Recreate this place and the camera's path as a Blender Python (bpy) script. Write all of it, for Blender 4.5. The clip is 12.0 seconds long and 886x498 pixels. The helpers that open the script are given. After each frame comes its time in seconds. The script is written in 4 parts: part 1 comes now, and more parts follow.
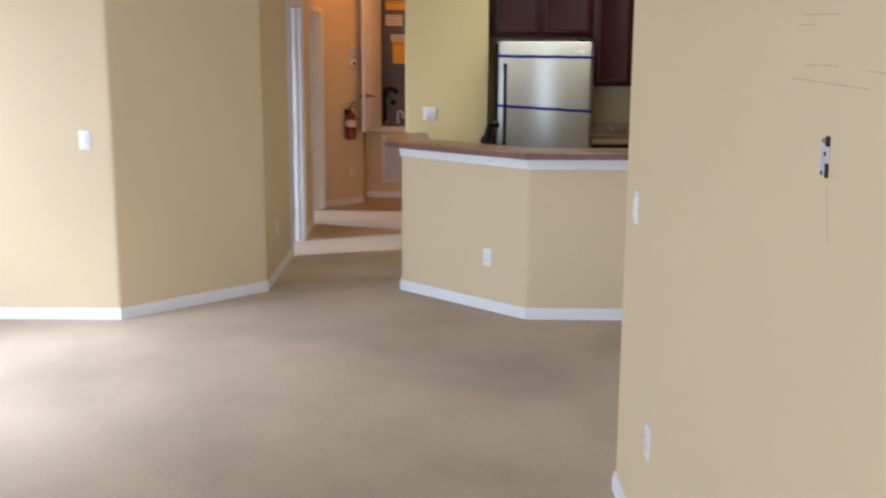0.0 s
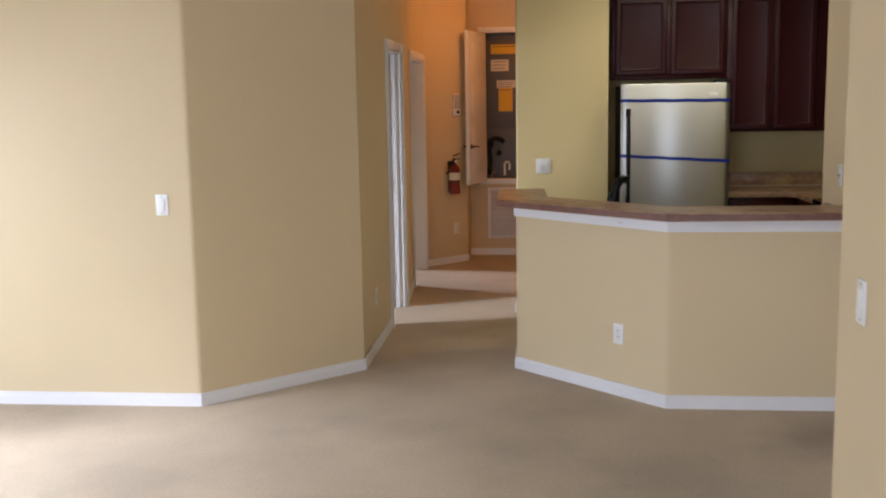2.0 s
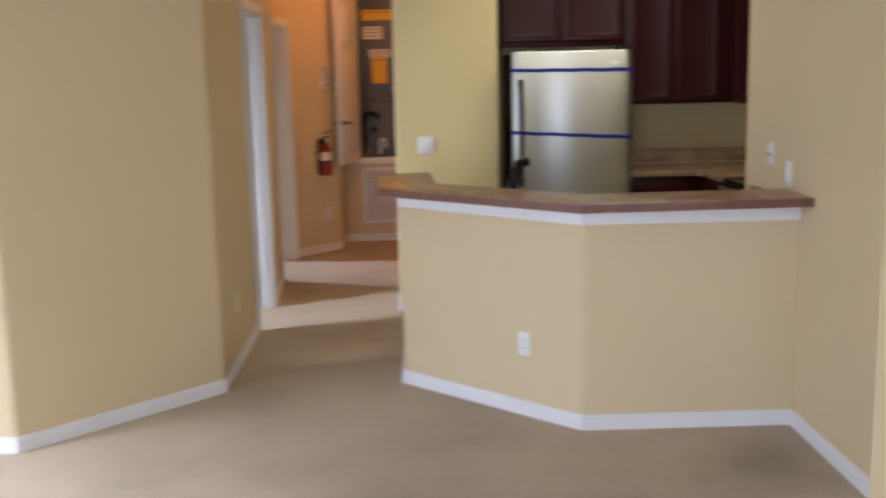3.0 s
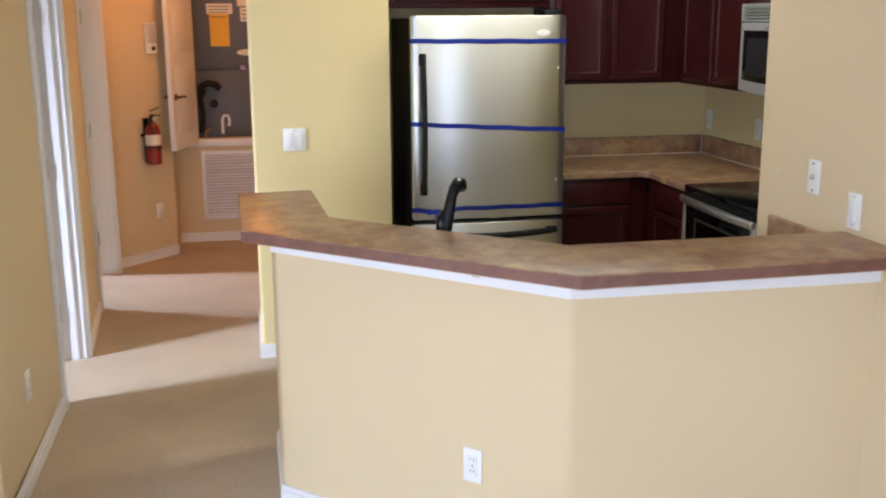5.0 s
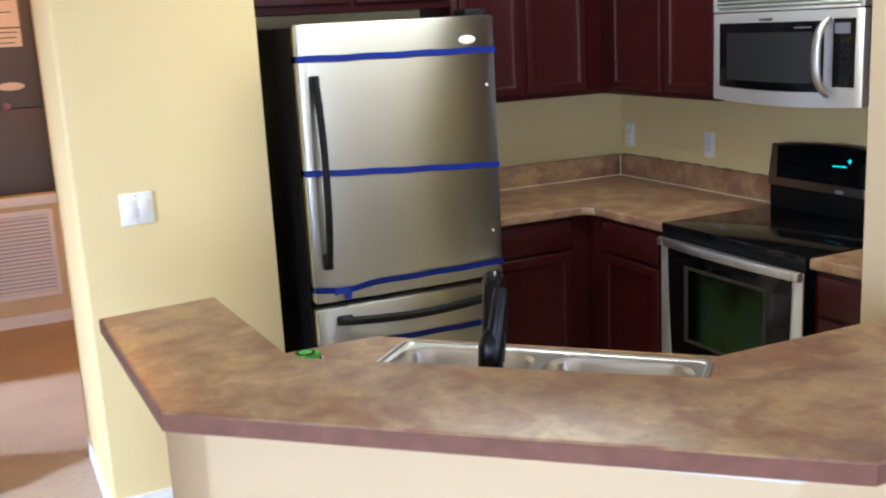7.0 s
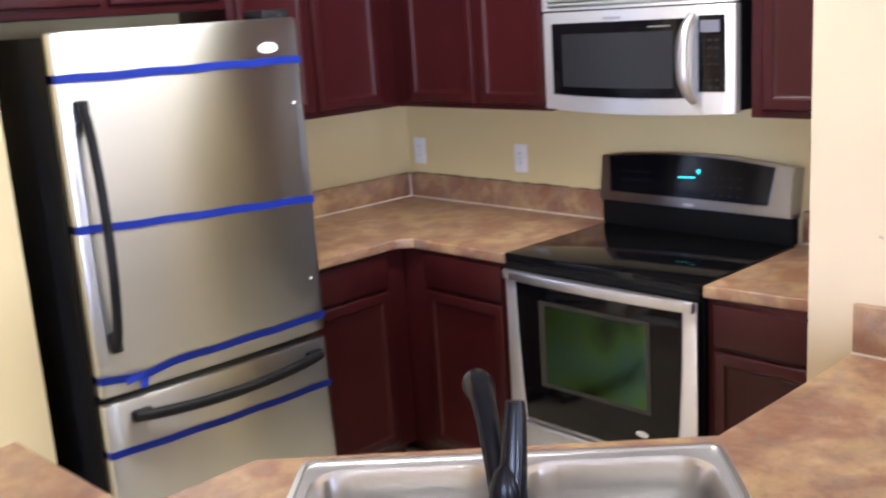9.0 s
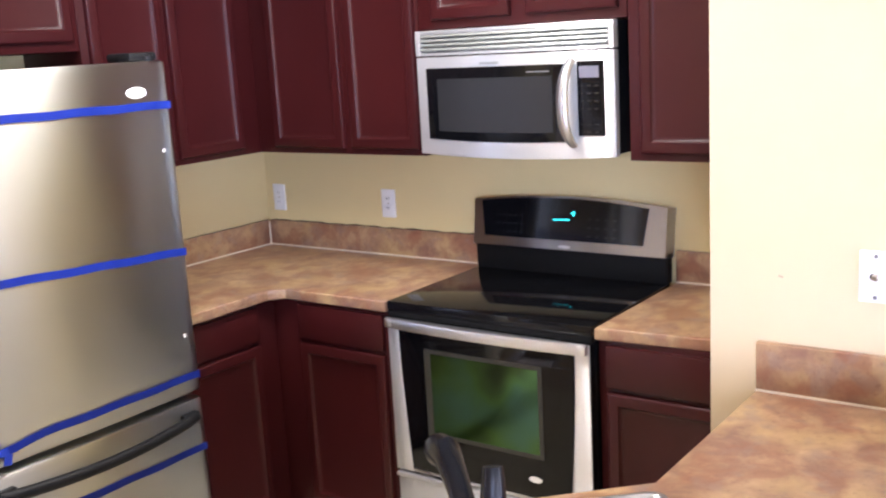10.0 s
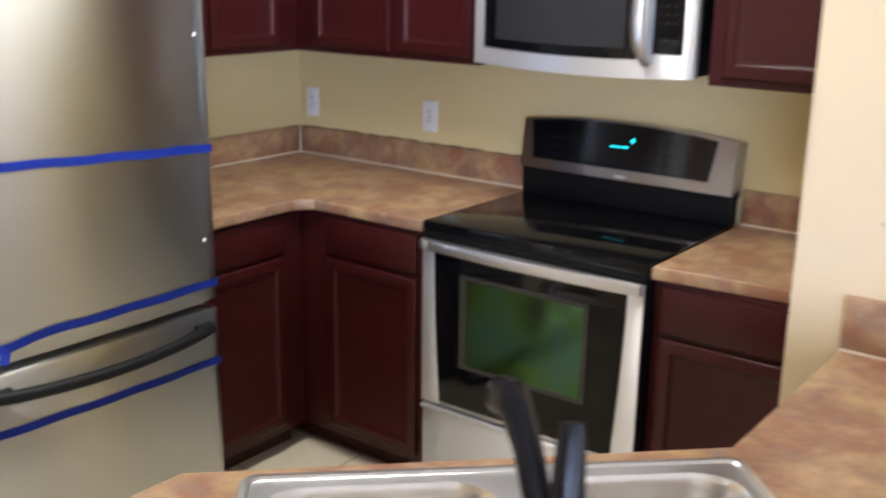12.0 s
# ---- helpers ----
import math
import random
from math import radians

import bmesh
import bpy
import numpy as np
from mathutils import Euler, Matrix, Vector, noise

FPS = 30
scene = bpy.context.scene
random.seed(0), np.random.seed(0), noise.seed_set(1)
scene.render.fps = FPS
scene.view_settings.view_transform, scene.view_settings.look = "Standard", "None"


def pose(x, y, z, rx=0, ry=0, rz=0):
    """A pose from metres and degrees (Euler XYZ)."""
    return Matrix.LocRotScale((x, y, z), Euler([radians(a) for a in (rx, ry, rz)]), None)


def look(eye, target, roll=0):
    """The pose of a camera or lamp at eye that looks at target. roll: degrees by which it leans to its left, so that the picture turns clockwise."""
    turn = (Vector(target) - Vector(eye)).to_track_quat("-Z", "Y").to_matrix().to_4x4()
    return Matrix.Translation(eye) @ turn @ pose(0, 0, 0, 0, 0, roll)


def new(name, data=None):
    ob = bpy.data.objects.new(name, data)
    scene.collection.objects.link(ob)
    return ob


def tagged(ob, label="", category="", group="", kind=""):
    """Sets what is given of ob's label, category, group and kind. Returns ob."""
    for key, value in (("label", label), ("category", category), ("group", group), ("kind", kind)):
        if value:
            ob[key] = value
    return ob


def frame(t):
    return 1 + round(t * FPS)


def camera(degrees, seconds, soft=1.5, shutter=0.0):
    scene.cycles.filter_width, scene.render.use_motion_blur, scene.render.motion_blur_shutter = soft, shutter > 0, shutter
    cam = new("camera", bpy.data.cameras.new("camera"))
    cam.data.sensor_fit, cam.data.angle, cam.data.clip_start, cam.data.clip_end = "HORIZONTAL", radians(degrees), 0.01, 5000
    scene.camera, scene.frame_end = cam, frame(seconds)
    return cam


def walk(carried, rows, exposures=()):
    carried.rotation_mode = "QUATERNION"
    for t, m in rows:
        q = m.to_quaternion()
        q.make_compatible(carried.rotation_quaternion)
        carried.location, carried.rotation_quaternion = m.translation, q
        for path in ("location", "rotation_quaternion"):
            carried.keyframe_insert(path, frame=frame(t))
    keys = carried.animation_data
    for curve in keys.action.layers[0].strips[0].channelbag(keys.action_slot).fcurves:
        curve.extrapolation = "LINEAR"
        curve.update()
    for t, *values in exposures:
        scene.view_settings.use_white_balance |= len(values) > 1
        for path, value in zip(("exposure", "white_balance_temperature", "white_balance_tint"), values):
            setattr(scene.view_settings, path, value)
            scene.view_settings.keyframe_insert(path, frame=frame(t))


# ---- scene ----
cam = camera(47.0, 12.0, soft=2.0, shutter=0.6)
PATH = [
    (0, (0.839, -3.505, 1.655), (0.825, -1.54, 1.28), 0.3),
    (0.5, (0.918, -3.464, 1.679), (0.742, -1.498, 1.357), -0.6),
    (1, (0.908, -3.319, 1.674), (0.61, -1.361, 1.396), -0.6),
    (1.5, (0.781, -2.999, 1.666), (0.552, -1.033, 1.378), -0.2),
    (2, (0.697, -2.621, 1.657), (0.49, -0.652, 1.372), -1.0),
    (2.5, (0.685, -2.173, 1.651), (0.474, -0.215, 1.302), -0.6),
    (3, (0.603, -1.688, 1.646), (0.645, 0.282, 1.304), -1.3),
    (3.5, (0.58, -1.213, 1.663), (0.821, 0.741, 1.309), -1.3),
    (3.7, (0.556, -1.042, 1.702), (0.824, 0.906, 1.337), -0.7),
    (5.3, (0.366, 0.354, 1.753), (0.8, 2.255, 1.307), -0.5),
    (5.5, (0.309, 0.544, 1.744), (0.844, 2.423, 1.32), -1.0),
    (6, (0.217, 0.952, 1.763), (0.877, 2.788, 1.324), -2.9),
    (6.5, (0.201, 1.299, 1.768), (0.933, 3.112, 1.349), -3.1),
    (6.7, (0.143, 1.421, 1.744), (0.907, 3.221, 1.326), -2.8),
    (8.3, (0.111, 2.22, 1.766), (1.23, 3.802, 1.272), -4.9),
    (8.5, (0.095, 2.283, 1.755), (1.269, 3.833, 1.287), -4.0),
    (9, (0.084, 2.466, 1.76), (1.418, 3.885, 1.303), -3.8),
    (9.5, (0.013, 2.621, 1.778), (1.508, 3.887, 1.377), -4.4),
    (10, (0.01, 2.683, 1.779), (1.592, 3.838, 1.378), -3.3),
    (10.5, (0.026, 2.697, 1.778), (1.643, 3.814, 1.406), -2.4),
    (11, (0.047, 2.702, 1.785), (1.673, 3.798, 1.393), -2.0),
    (11.5, (0.119, 2.717, 1.749), (1.705, 3.849, 1.297), -1.2),
    (12, (0.172, 2.897, 1.695), (1.705, 4.063, 1.158), 0.9),
]
EXPOSURES = [(0.0, 1.4, 5770, 17), (1.0, 1.2, 6220, 19), (2.0, 1.12, 6170, 19), (3.0, 1.35, 5950, 19), (3.5, 1.55, 5950, 18), (5.5, 2.1, 5630, 17), (6.5, 2.25, 5480, 17), (8.5, 2.83, 5230, 27), (9.5, 3.3, 5440, 29), (10.0, 3.4, 5400, 30), (10.5, 3.22, 5500, 28), (12.0, 2.95, 5350, 23)]
walk(cam, [(t, look(eye, target, roll)) for t, eye, target, roll in PATH], EXPOSURES)

# ---- light ----
scene.view_settings.exposure = 0.0
world = bpy.data.worlds.new("sky")
scene.world = world
world.use_nodes = True
wn = world.node_tree.nodes
sky = wn.new("ShaderNodeTexSky")
sky.sky_type = "NISHITA"
sky.sun_disc = False
sky.sun_elevation = radians(36)
sky.sun_rotation = radians(150)
world.node_tree.links.new(sky.outputs["Color"], wn["Background"].inputs["Color"])
wn["Background"].inputs["Strength"].default_value = 0.05


def area_lamp(name, eye, target, w, h, watts, color, spread=180):
    data = bpy.data.lights.new(name, "AREA")
    data.shape, data.size, data.size_y = "RECTANGLE", w, h
    data.energy, data.color, data.spread = watts, color, radians(spread)
    ob = new(name, data)
    ob.matrix_world = look(eye, target)
    return ob


sun_data = bpy.data.lights.new("sun", "SUN")
sun_data.energy, sun_data.angle, sun_data.color = 2.0, radians(20), (0.8, 0.9, 1.0)
sun = new("sun", sun_data)
sun.matrix_world = look((-10, -4.0, 7.0), (0, 0, 0))
DAY = (0.77, 0.885, 1.0)
area_lamp("daylight_patio_door", (-3.5, 0.6, 1.7), (-2.65, 0.95, 0.0), 2.2, 1.2, 48, (0.72, 0.86, 1.0))
area_lamp("daylight_rear_window", (-1.1, -5.58, 1.35), (-0.2, 0, 1.1), 2.6, 1.6, 45, DAY)
area_lamp("daylight_dining_window", (2.05, 0.235, 1.25), (1.9, 5.0, 1.2), 0.22, 1.6, 3.1, DAY)
area_lamp("daylight_bedroom_one", (-3.3, 4.03, 1.5), (-0.3, 5.25, 0.2), 0.3, 1.0, 15, (0.8, 0.9, 1.0), 75)
area_lamp("daylight_bedroom_two", (-3.3, 7.65, 1.5), (-0.3, 6.9, 0.2), 0.25, 1.0, 12, (0.8, 0.9, 1.0), 75)
area_lamp("kitchen_tube_light", (1.8, 4.5, 2.655), (1.8, 4.5, 0), 1.15, 0.24, 5.3, (1.0, 0.94, 0.66))


# ---- materials ----
def shader(name, base, rough=0.5, metal=0.0, vary=0.12, scale=6.0, fine=120.0, bump=0.0, coat=0.0, aniso=0.0, spec=0.5):
    """Principled surface with colour variation at two sizes and a fine relief."""
    m = bpy.data.materials.new(name)
    m.use_nodes = True
    nt = m.node_tree
    n, l = nt.nodes, nt.links
    p = n["Principled BSDF"]
    tc = n.new("ShaderNodeTexCoord")
    big, small = n.new("ShaderNodeTexNoise"), n.new("ShaderNodeTexNoise")
    big.inputs["Scale"].default_value, small.inputs["Scale"].default_value = scale, fine
    big.inputs["Detail"].default_value = 6
    l.new(tc.outputs["Object"], big.inputs["Vector"])
    l.new(tc.outputs["Object"], small.inputs["Vector"])
    ramp = n.new("ShaderNodeMix")
    ramp.data_type = "RGBA"
    ramp.inputs["A"].default_value = (*[c * (1 - vary) for c in base], 1)
    ramp.inputs["B"].default_value = (*[min(1, c * (1 + vary)) for c in base], 1)
    l.new(big.outputs["Fac"], ramp.inputs["Factor"])
    l.new(ramp.outputs["Result"], p.inputs["Base Color"])
    rr = n.new("ShaderNodeMapRange")
    rr.inputs["To Min"].default_value, rr.inputs["To Max"].default_value = max(0.02, rough * 0.85), min(1, rough * 1.15)
    l.new(small.outputs["Fac"], rr.inputs["Value"])
    l.new(rr.outputs["Result"], p.inputs["Roughness"])
    p.inputs["Metallic"].default_value = metal
    p.inputs["Coat Weight"].default_value = coat
    p.inputs["Coat Roughness"].default_value = 0.15
    p.inputs["Specular IOR Level"].default_value = spec
    p.inputs["Anisotropic"].default_value = aniso
    if bump:
        b = n.new("ShaderNodeBump")
        b.inputs["Strength"].default_value, b.inputs["Distance"].default_value = bump, 0.004
        l.new(small.outputs["Fac"], b.inputs["Height"])
        l.new(b.outputs["Normal"], p.inputs["Normal"])
    return m


def laminate():
    """Mottled stone-look laminate: rust, brown and tan clouds."""
    m = shader("laminate", (0.3, 0.2, 0.1), rough=0.36, bump=0.03, fine=260)
    n, l = m.node_tree.nodes, m.node_tree.links
    p = n["Principled BSDF"]
    tc = n.new("ShaderNodeTexCoord")
    a, b = n.new("ShaderNodeTexNoise"), n.new("ShaderNodeTexNoise")
    a.inputs["Scale"].default_value, a.inputs["Detail"].default_value, a.inputs["Distortion"].default_value = 9, 12, 0.6
    a.inputs["Roughness"].default_value = 0.6
    b.inputs["Scale"].default_value, b.inputs["Detail"].default_value = 38, 5
    l.new(tc.outputs["Object"], a.inputs["Vector"])
    l.new(tc.outputs["Object"], b.inputs["Vector"])
    r = n.new("ShaderNodeValToRGB")
    e = r.color_ramp.elements
    e[0].position, e[0].color = 0.34, (0.21, 0.108, 0.07, 1)
    e[1].position, e[1].color = 0.66, (0.42, 0.28, 0.15, 1)
    mid = e.new(0.5)
    mid.color = (0.315, 0.187, 0.106, 1)
    l.new(a.outputs["Fac"], r.inputs["Fac"])
    mx = n.new("ShaderNodeMix")
    mx.data_type, mx.blend_type = "RGBA", "OVERLAY"
    mx.inputs["Factor"].default_value = 0.3
    l.new(r.outputs["Color"], mx.inputs["A"])
    l.new(b.outputs["Fac"], mx.inputs["B"])
    colour = mx.outputs["Result"]
    for scale, low, high, most, tone in ((6.5, 0.5, 0.64, 0.55, (0.45, 0.31, 0.13)), (11, 0.5, 0.62, 0.62, (0.22, 0.08, 0.042)), (16, 0.54, 0.66, 0.5, (0.24, 0.17, 0.14)), (75, 0.56, 0.7, 0.4, (0.16, 0.07, 0.045))):
        spot = n.new("ShaderNodeTexNoise")
        spot.noise_dimensions = "4D"
        spot.inputs["W"].default_value = scale
        spot.inputs["Scale"].default_value, spot.inputs["Detail"].default_value, spot.inputs["Distortion"].default_value = scale, 9, 0.5
        l.new(tc.outputs["Object"], spot.inputs["Vector"])
        amount = n.new("ShaderNodeMapRange")
        amount.inputs["From Min"].default_value, amount.inputs["From Max"].default_value = low, high
        amount.inputs["To Max"].default_value = most
        l.new(spot.outputs["Fac"], amount.inputs["Value"])
        patch = n.new("ShaderNodeMix")
        patch.data_type = "RGBA"
        patch.inputs["B"].default_value = (*tone, 1)
        l.new(amount.outputs["Result"], patch.inputs["Factor"])
        l.new(colour, patch.inputs["A"])
        colour = patch.outputs["Result"]
    l.new(colour, p.inputs["Base Color"])
    return m


def carpet_pile():
    """Beige cut pile: tuft relief, trodden patches and a darker area round one point."""
    m = shader("carpet", (0.505, 0.395, 0.27), rough=0.95, vary=0.1, scale=2.2, fine=420, bump=0.9, spec=0.15)
    n, l = m.node_tree.nodes, m.node_tree.links
    p = n["Principled BSDF"]
    p.inputs["Sheen Weight"].default_value = 0.15
    tc, st, tuft = n.new("ShaderNodeTexCoord"), n.new("ShaderNodeTexNoise"), n.new("ShaderNodeTexNoise")
    st.inputs["Scale"].default_value, st.inputs["Detail"].default_value = 0.9, 8
    tuft.inputs["Scale"].default_value, tuft.inputs["Detail"].default_value = 55, 4
    for t in (st, tuft):
        l.new(tc.outputs["Object"], t.inputs["Vector"])
    mr = n.new("ShaderNodeMapRange")
    mr.inputs["From Min"].default_value, mr.inputs["From Max"].default_value = 0.36, 0.56
    mr.inputs["To Min"].default_value, mr.inputs["To Max"].default_value = 0.82, 1.04
    l.new(st.outputs["Fac"], mr.inputs["Value"])
    mr2 = n.new("ShaderNodeMapRange")
    mr2.inputs["To Min"].default_value, mr2.inputs["To Max"].default_value = 0.8, 1.2
    l.new(tuft.outputs["Fac"], mr2.inputs["Value"])
    # darkens towards (2.0, 2.3), the edge broken up by noise
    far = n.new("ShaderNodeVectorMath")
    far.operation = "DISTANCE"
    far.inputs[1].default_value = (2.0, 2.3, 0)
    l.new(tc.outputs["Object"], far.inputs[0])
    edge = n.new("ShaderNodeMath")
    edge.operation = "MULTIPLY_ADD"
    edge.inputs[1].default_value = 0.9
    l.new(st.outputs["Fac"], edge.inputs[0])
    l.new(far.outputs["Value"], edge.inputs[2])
    dark_area = n.new("ShaderNodeMapRange")
    dark_area.inputs["From Min"].default_value, dark_area.inputs["From Max"].default_value = 0.5, 0.85
    dark_area.inputs["To Min"].default_value, dark_area.inputs["To Max"].default_value = 0.68, 1.0
    l.new(edge.outputs[0], dark_area.inputs["Value"])
    blotches = n.new("ShaderNodeMath")
    blotches.operation = "MULTIPLY"
    l.new(mr.outputs["Result"], blotches.inputs[0])
    l.new(dark_area.outputs["Result"], blotches.inputs[1])
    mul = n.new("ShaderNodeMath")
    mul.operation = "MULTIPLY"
    l.new(blotches.outputs[0], mul.inputs[0])
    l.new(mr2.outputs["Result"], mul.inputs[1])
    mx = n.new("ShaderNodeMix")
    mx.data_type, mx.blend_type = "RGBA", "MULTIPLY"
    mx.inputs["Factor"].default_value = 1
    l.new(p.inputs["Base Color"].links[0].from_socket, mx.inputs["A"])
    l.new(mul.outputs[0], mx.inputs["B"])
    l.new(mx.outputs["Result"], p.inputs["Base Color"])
    return m


def brushed_steel(name, base, rough):
    """Brushed stainless steel, the grain running level."""
    m = shader(name, base, rough=rough, metal=1.0, vary=0.05, scale=3, fine=40)
    n, l = m.node_tree.nodes, m.node_tree.links
    p = n["Principled BSDF"]
    p.inputs["Anisotropic"].default_value = 0.97
    l.remove(p.inputs["Roughness"].links[0])
    p.inputs["Roughness"].default_value = rough
    upright = n.new("ShaderNodeCombineXYZ")
    upright.inputs["Z"].default_value = 1.0
    l.new(upright.outputs["Vector"], p.inputs["Tangent"])
    return m


def coated_glass():
    """Oven glass with a green heat-reflecting coating; uneven olive-to-teal reflections are painted into its colour."""
    m = shader("coated_oven_glass", (0.13, 0.25, 0.1), rough=0.12, metal=1.0, vary=0.08)
    n, l = m.node_tree.nodes, m.node_tree.links
    film_sheen, tint, tc = n.new("ShaderNodeTexNoise"), n.new("ShaderNodeValToRGB"), n.new("ShaderNodeTexCoord")
    film_sheen.inputs["Scale"].default_value, film_sheen.inputs["Detail"].default_value = 4.2, 2
    l.new(tc.outputs["Object"], film_sheen.inputs["Vector"])
    e = tint.color_ramp.elements
    e[0].position, e[0].color = 0.34, (0.03, 0.042, 0.022, 1)
    e[1].position, e[1].color = 0.66, (0.055, 0.115, 0.085, 1)
    e.new(0.5).color = (0.058, 0.115, 0.036, 1)
    l.new(film_sheen.outputs["Fac"], tint.inputs["Fac"])
    l.new(tint.outputs["Color"], n["Principled BSDF"].inputs["Base Color"])
    return m


def glow(name, color, strength):
    m = bpy.data.materials.new(name)
    m.use_nodes = True
    p = m.node_tree.nodes["Principled BSDF"]
    p.inputs["Base Color"].default_value = (*color, 1)
    p.inputs["Emission Color"].default_value = (*color, 1)
    p.inputs["Emission Strength"].default_value = strength
    return m


def clear_glass():
    m = bpy.data.materials.new("window_glass")
    m.use_nodes = True
    p = m.node_tree.nodes["Principled BSDF"]
    p.inputs["Transmission Weight"].default_value = 1
    p.inputs["Roughness"].default_value = 0.0
    p.inputs["IOR"].default_value = 1.1
    return m


WALL = shader("wall_paint", (0.655, 0.526, 0.33), rough=0.62, vary=0.035, scale=1.3, fine=330, bump=0.10, spec=0.3)
KWALL = shader("kitchen_paint", (0.69, 0.56, 0.28), rough=0.55, vary=0.03, scale=1.3, fine=330, bump=0.10, spec=0.3)
CEIL = shader("ceiling_paint", (0.78, 0.76, 0.7), rough=0.9, vary=0.03, scale=2, fine=150, bump=0.3)
TRIM = shader("white_trim_paint", (0.78, 0.77, 0.78), rough=0.4, vary=0.03, scale=4, fine=90, bump=0.02)
CARPET = carpet_pile()
TILE = shader("cream_tile", (0.7, 0.62, 0.46), rough=0.35, vary=0.1, scale=9, fine=60, bump=0.03)
GROUT = shader("grout", (0.35, 0.3, 0.23), rough=0.9, vary=0.15, scale=14)
LAMINATE = laminate()
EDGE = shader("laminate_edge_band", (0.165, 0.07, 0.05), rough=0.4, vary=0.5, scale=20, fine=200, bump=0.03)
CHERRY = shader("cherry_wood", (0.039, 0.006, 0.0064), rough=0.36, vary=0.3, scale=3.2, fine=70, bump=0.03, spec=0.25)
CARCASS = shader("cabinet_shadow_board", (0.05, 0.012, 0.01), rough=0.6, vary=0.2)
STEEL = brushed_steel("brushed_steel", (0.57, 0.582, 0.57), 0.31)
CONSOLE = brushed_steel("dark_brushed_steel", (0.42, 0.42, 0.44), 0.35)
BRIGHT = brushed_steel("satin_steel", (0.8, 0.81, 0.84), 0.42)
BRIGHT.node_tree.nodes["Principled BSDF"].inputs["Metallic"].default_value = 0.7
VENTSTEEL = shader("grey_vent_steel", (0.42, 0.44, 0.42), rough=0.45, metal=0.6, vary=0.06)
METAL = shader("satin_metal", (0.66, 0.67, 0.69), rough=0.36, metal=1.0, vary=0.05, scale=9, fine=160)
GLOSS = shader("gloss_black_plastic", (0.006, 0.006, 0.008), rough=0.24, vary=0.2, scale=14, spec=0.2)
SINK = shader("sink_steel", (0.62, 0.62, 0.62), rough=0.31, metal=1.0, vary=0.06, scale=7, fine=25)
BLACK = shader("black_enamel", (0.006, 0.006, 0.0065), rough=0.5, vary=0.2, scale=5, spec=0.1)
SATIN = shader("black_plastic", (0.010, 0.010, 0.011), rough=0.48, vary=0.25, scale=14, fine=150, bump=0.04, spec=0.18)
GLASS = shader("black_glass", (0.004, 0.004, 0.005), rough=0.08, vary=0.1, spec=0.25)
OVENWIN = coated_glass()
MWWIN = shader("microwave_mesh_glass", (0.018, 0.018, 0.02), rough=0.35, vary=0.1, spec=0.3)
CAULK = shader("cream_caulk", (0.66, 0.58, 0.45), rough=0.6, vary=0.15, scale=30)
FRAMEGREY = shader("grey_pane_edge_sheen", (0.042, 0.04, 0.034), rough=0.3, vary=0.1, spec=0.3)
KEYPRINT = shader("dark_key_print", (0.009, 0.009, 0.010), rough=0.2, vary=0.1)
PLATE = shader("white_plastic", (0.8, 0.79, 0.77), rough=0.35, vary=0.03, scale=20)
GREY = shader("grey_plastic", (0.16, 0.16, 0.17), rough=0.45, vary=0.1, scale=20)
TAPE = shader("blue_painters_tape", (0.016, 0.045, 0.42), rough=0.6, vary=0.12, scale=30, fine=260, bump=0.1)
RED = shader("red_enamel", (0.24, 0.008, 0.008), rough=0.25, vary=0.08, scale=9, coat=0.4)
UNIT = shader("air_handler_sheet_metal", (0.10, 0.10, 0.105), rough=0.5, metal=0.2, vary=0.12, scale=5, fine=80)
PAPER = shader("paper_label", (0.72, 0.68, 0.58), rough=0.8, vary=0.06, scale=18)
WHITEPAPER = shader("white_paper", (0.86, 0.86, 0.86), rough=0.7, vary=0.03, scale=20)
YELLOW = shader("yellow_label", (0.72, 0.42, 0.03), rough=0.7, vary=0.06, scale=18)
INK = shader("label_ink", (0.03, 0.03, 0.03), rough=0.8, vary=0.1)
COPPER = shader("copper_tube", (0.5, 0.22, 0.1), rough=0.35, metal=1.0, vary=0.1)
BRONZE = shader("dark_bronze", (0.09, 0.055, 0.035), rough=0.35, metal=1.0, vary=0.1)
BRASS = shader("satin_nickel", (0.45, 0.4, 0.33), rough=0.3, metal=1.0, vary=0.06)
LIME = shader("lime_plastic", (0.10, 0.55, 0.06), rough=0.4, vary=0.08, scale=30)
TEAL = glow("teal_display", (0.05, 0.75, 0.68), 0.3)
LCD = shader("display_window", (0.16, 0.16, 0.2), rough=0.2, vary=0.05)
SEAM = shader("dark_seam", (0.035, 0.018, 0.012), rough=0.9, vary=0.3, scale=30)
GREYW = shader("pale_bracket_metal", (0.5, 0.48, 0.52), rough=0.5, vary=0.15, scale=60)
SCUFF = shader("pencil_scuff", (0.46, 0.37, 0.25), rough=0.9, vary=0.2, scale=40)
HOLE = shader("dark_cavity", (0.02, 0.018, 0.016), rough=0.9, vary=0.3, scale=30)
PINK = shader("red_cord", (0.5, 0.06, 0.06), rough=0.6)
BULB = glow("warm_lamp_glass", (1.0, 0.62, 0.26), 3.5)
TUBE = glow("lit_diffuser", (1.0, 0.96, 0.78), 0.75)
PANE = clear_glass()


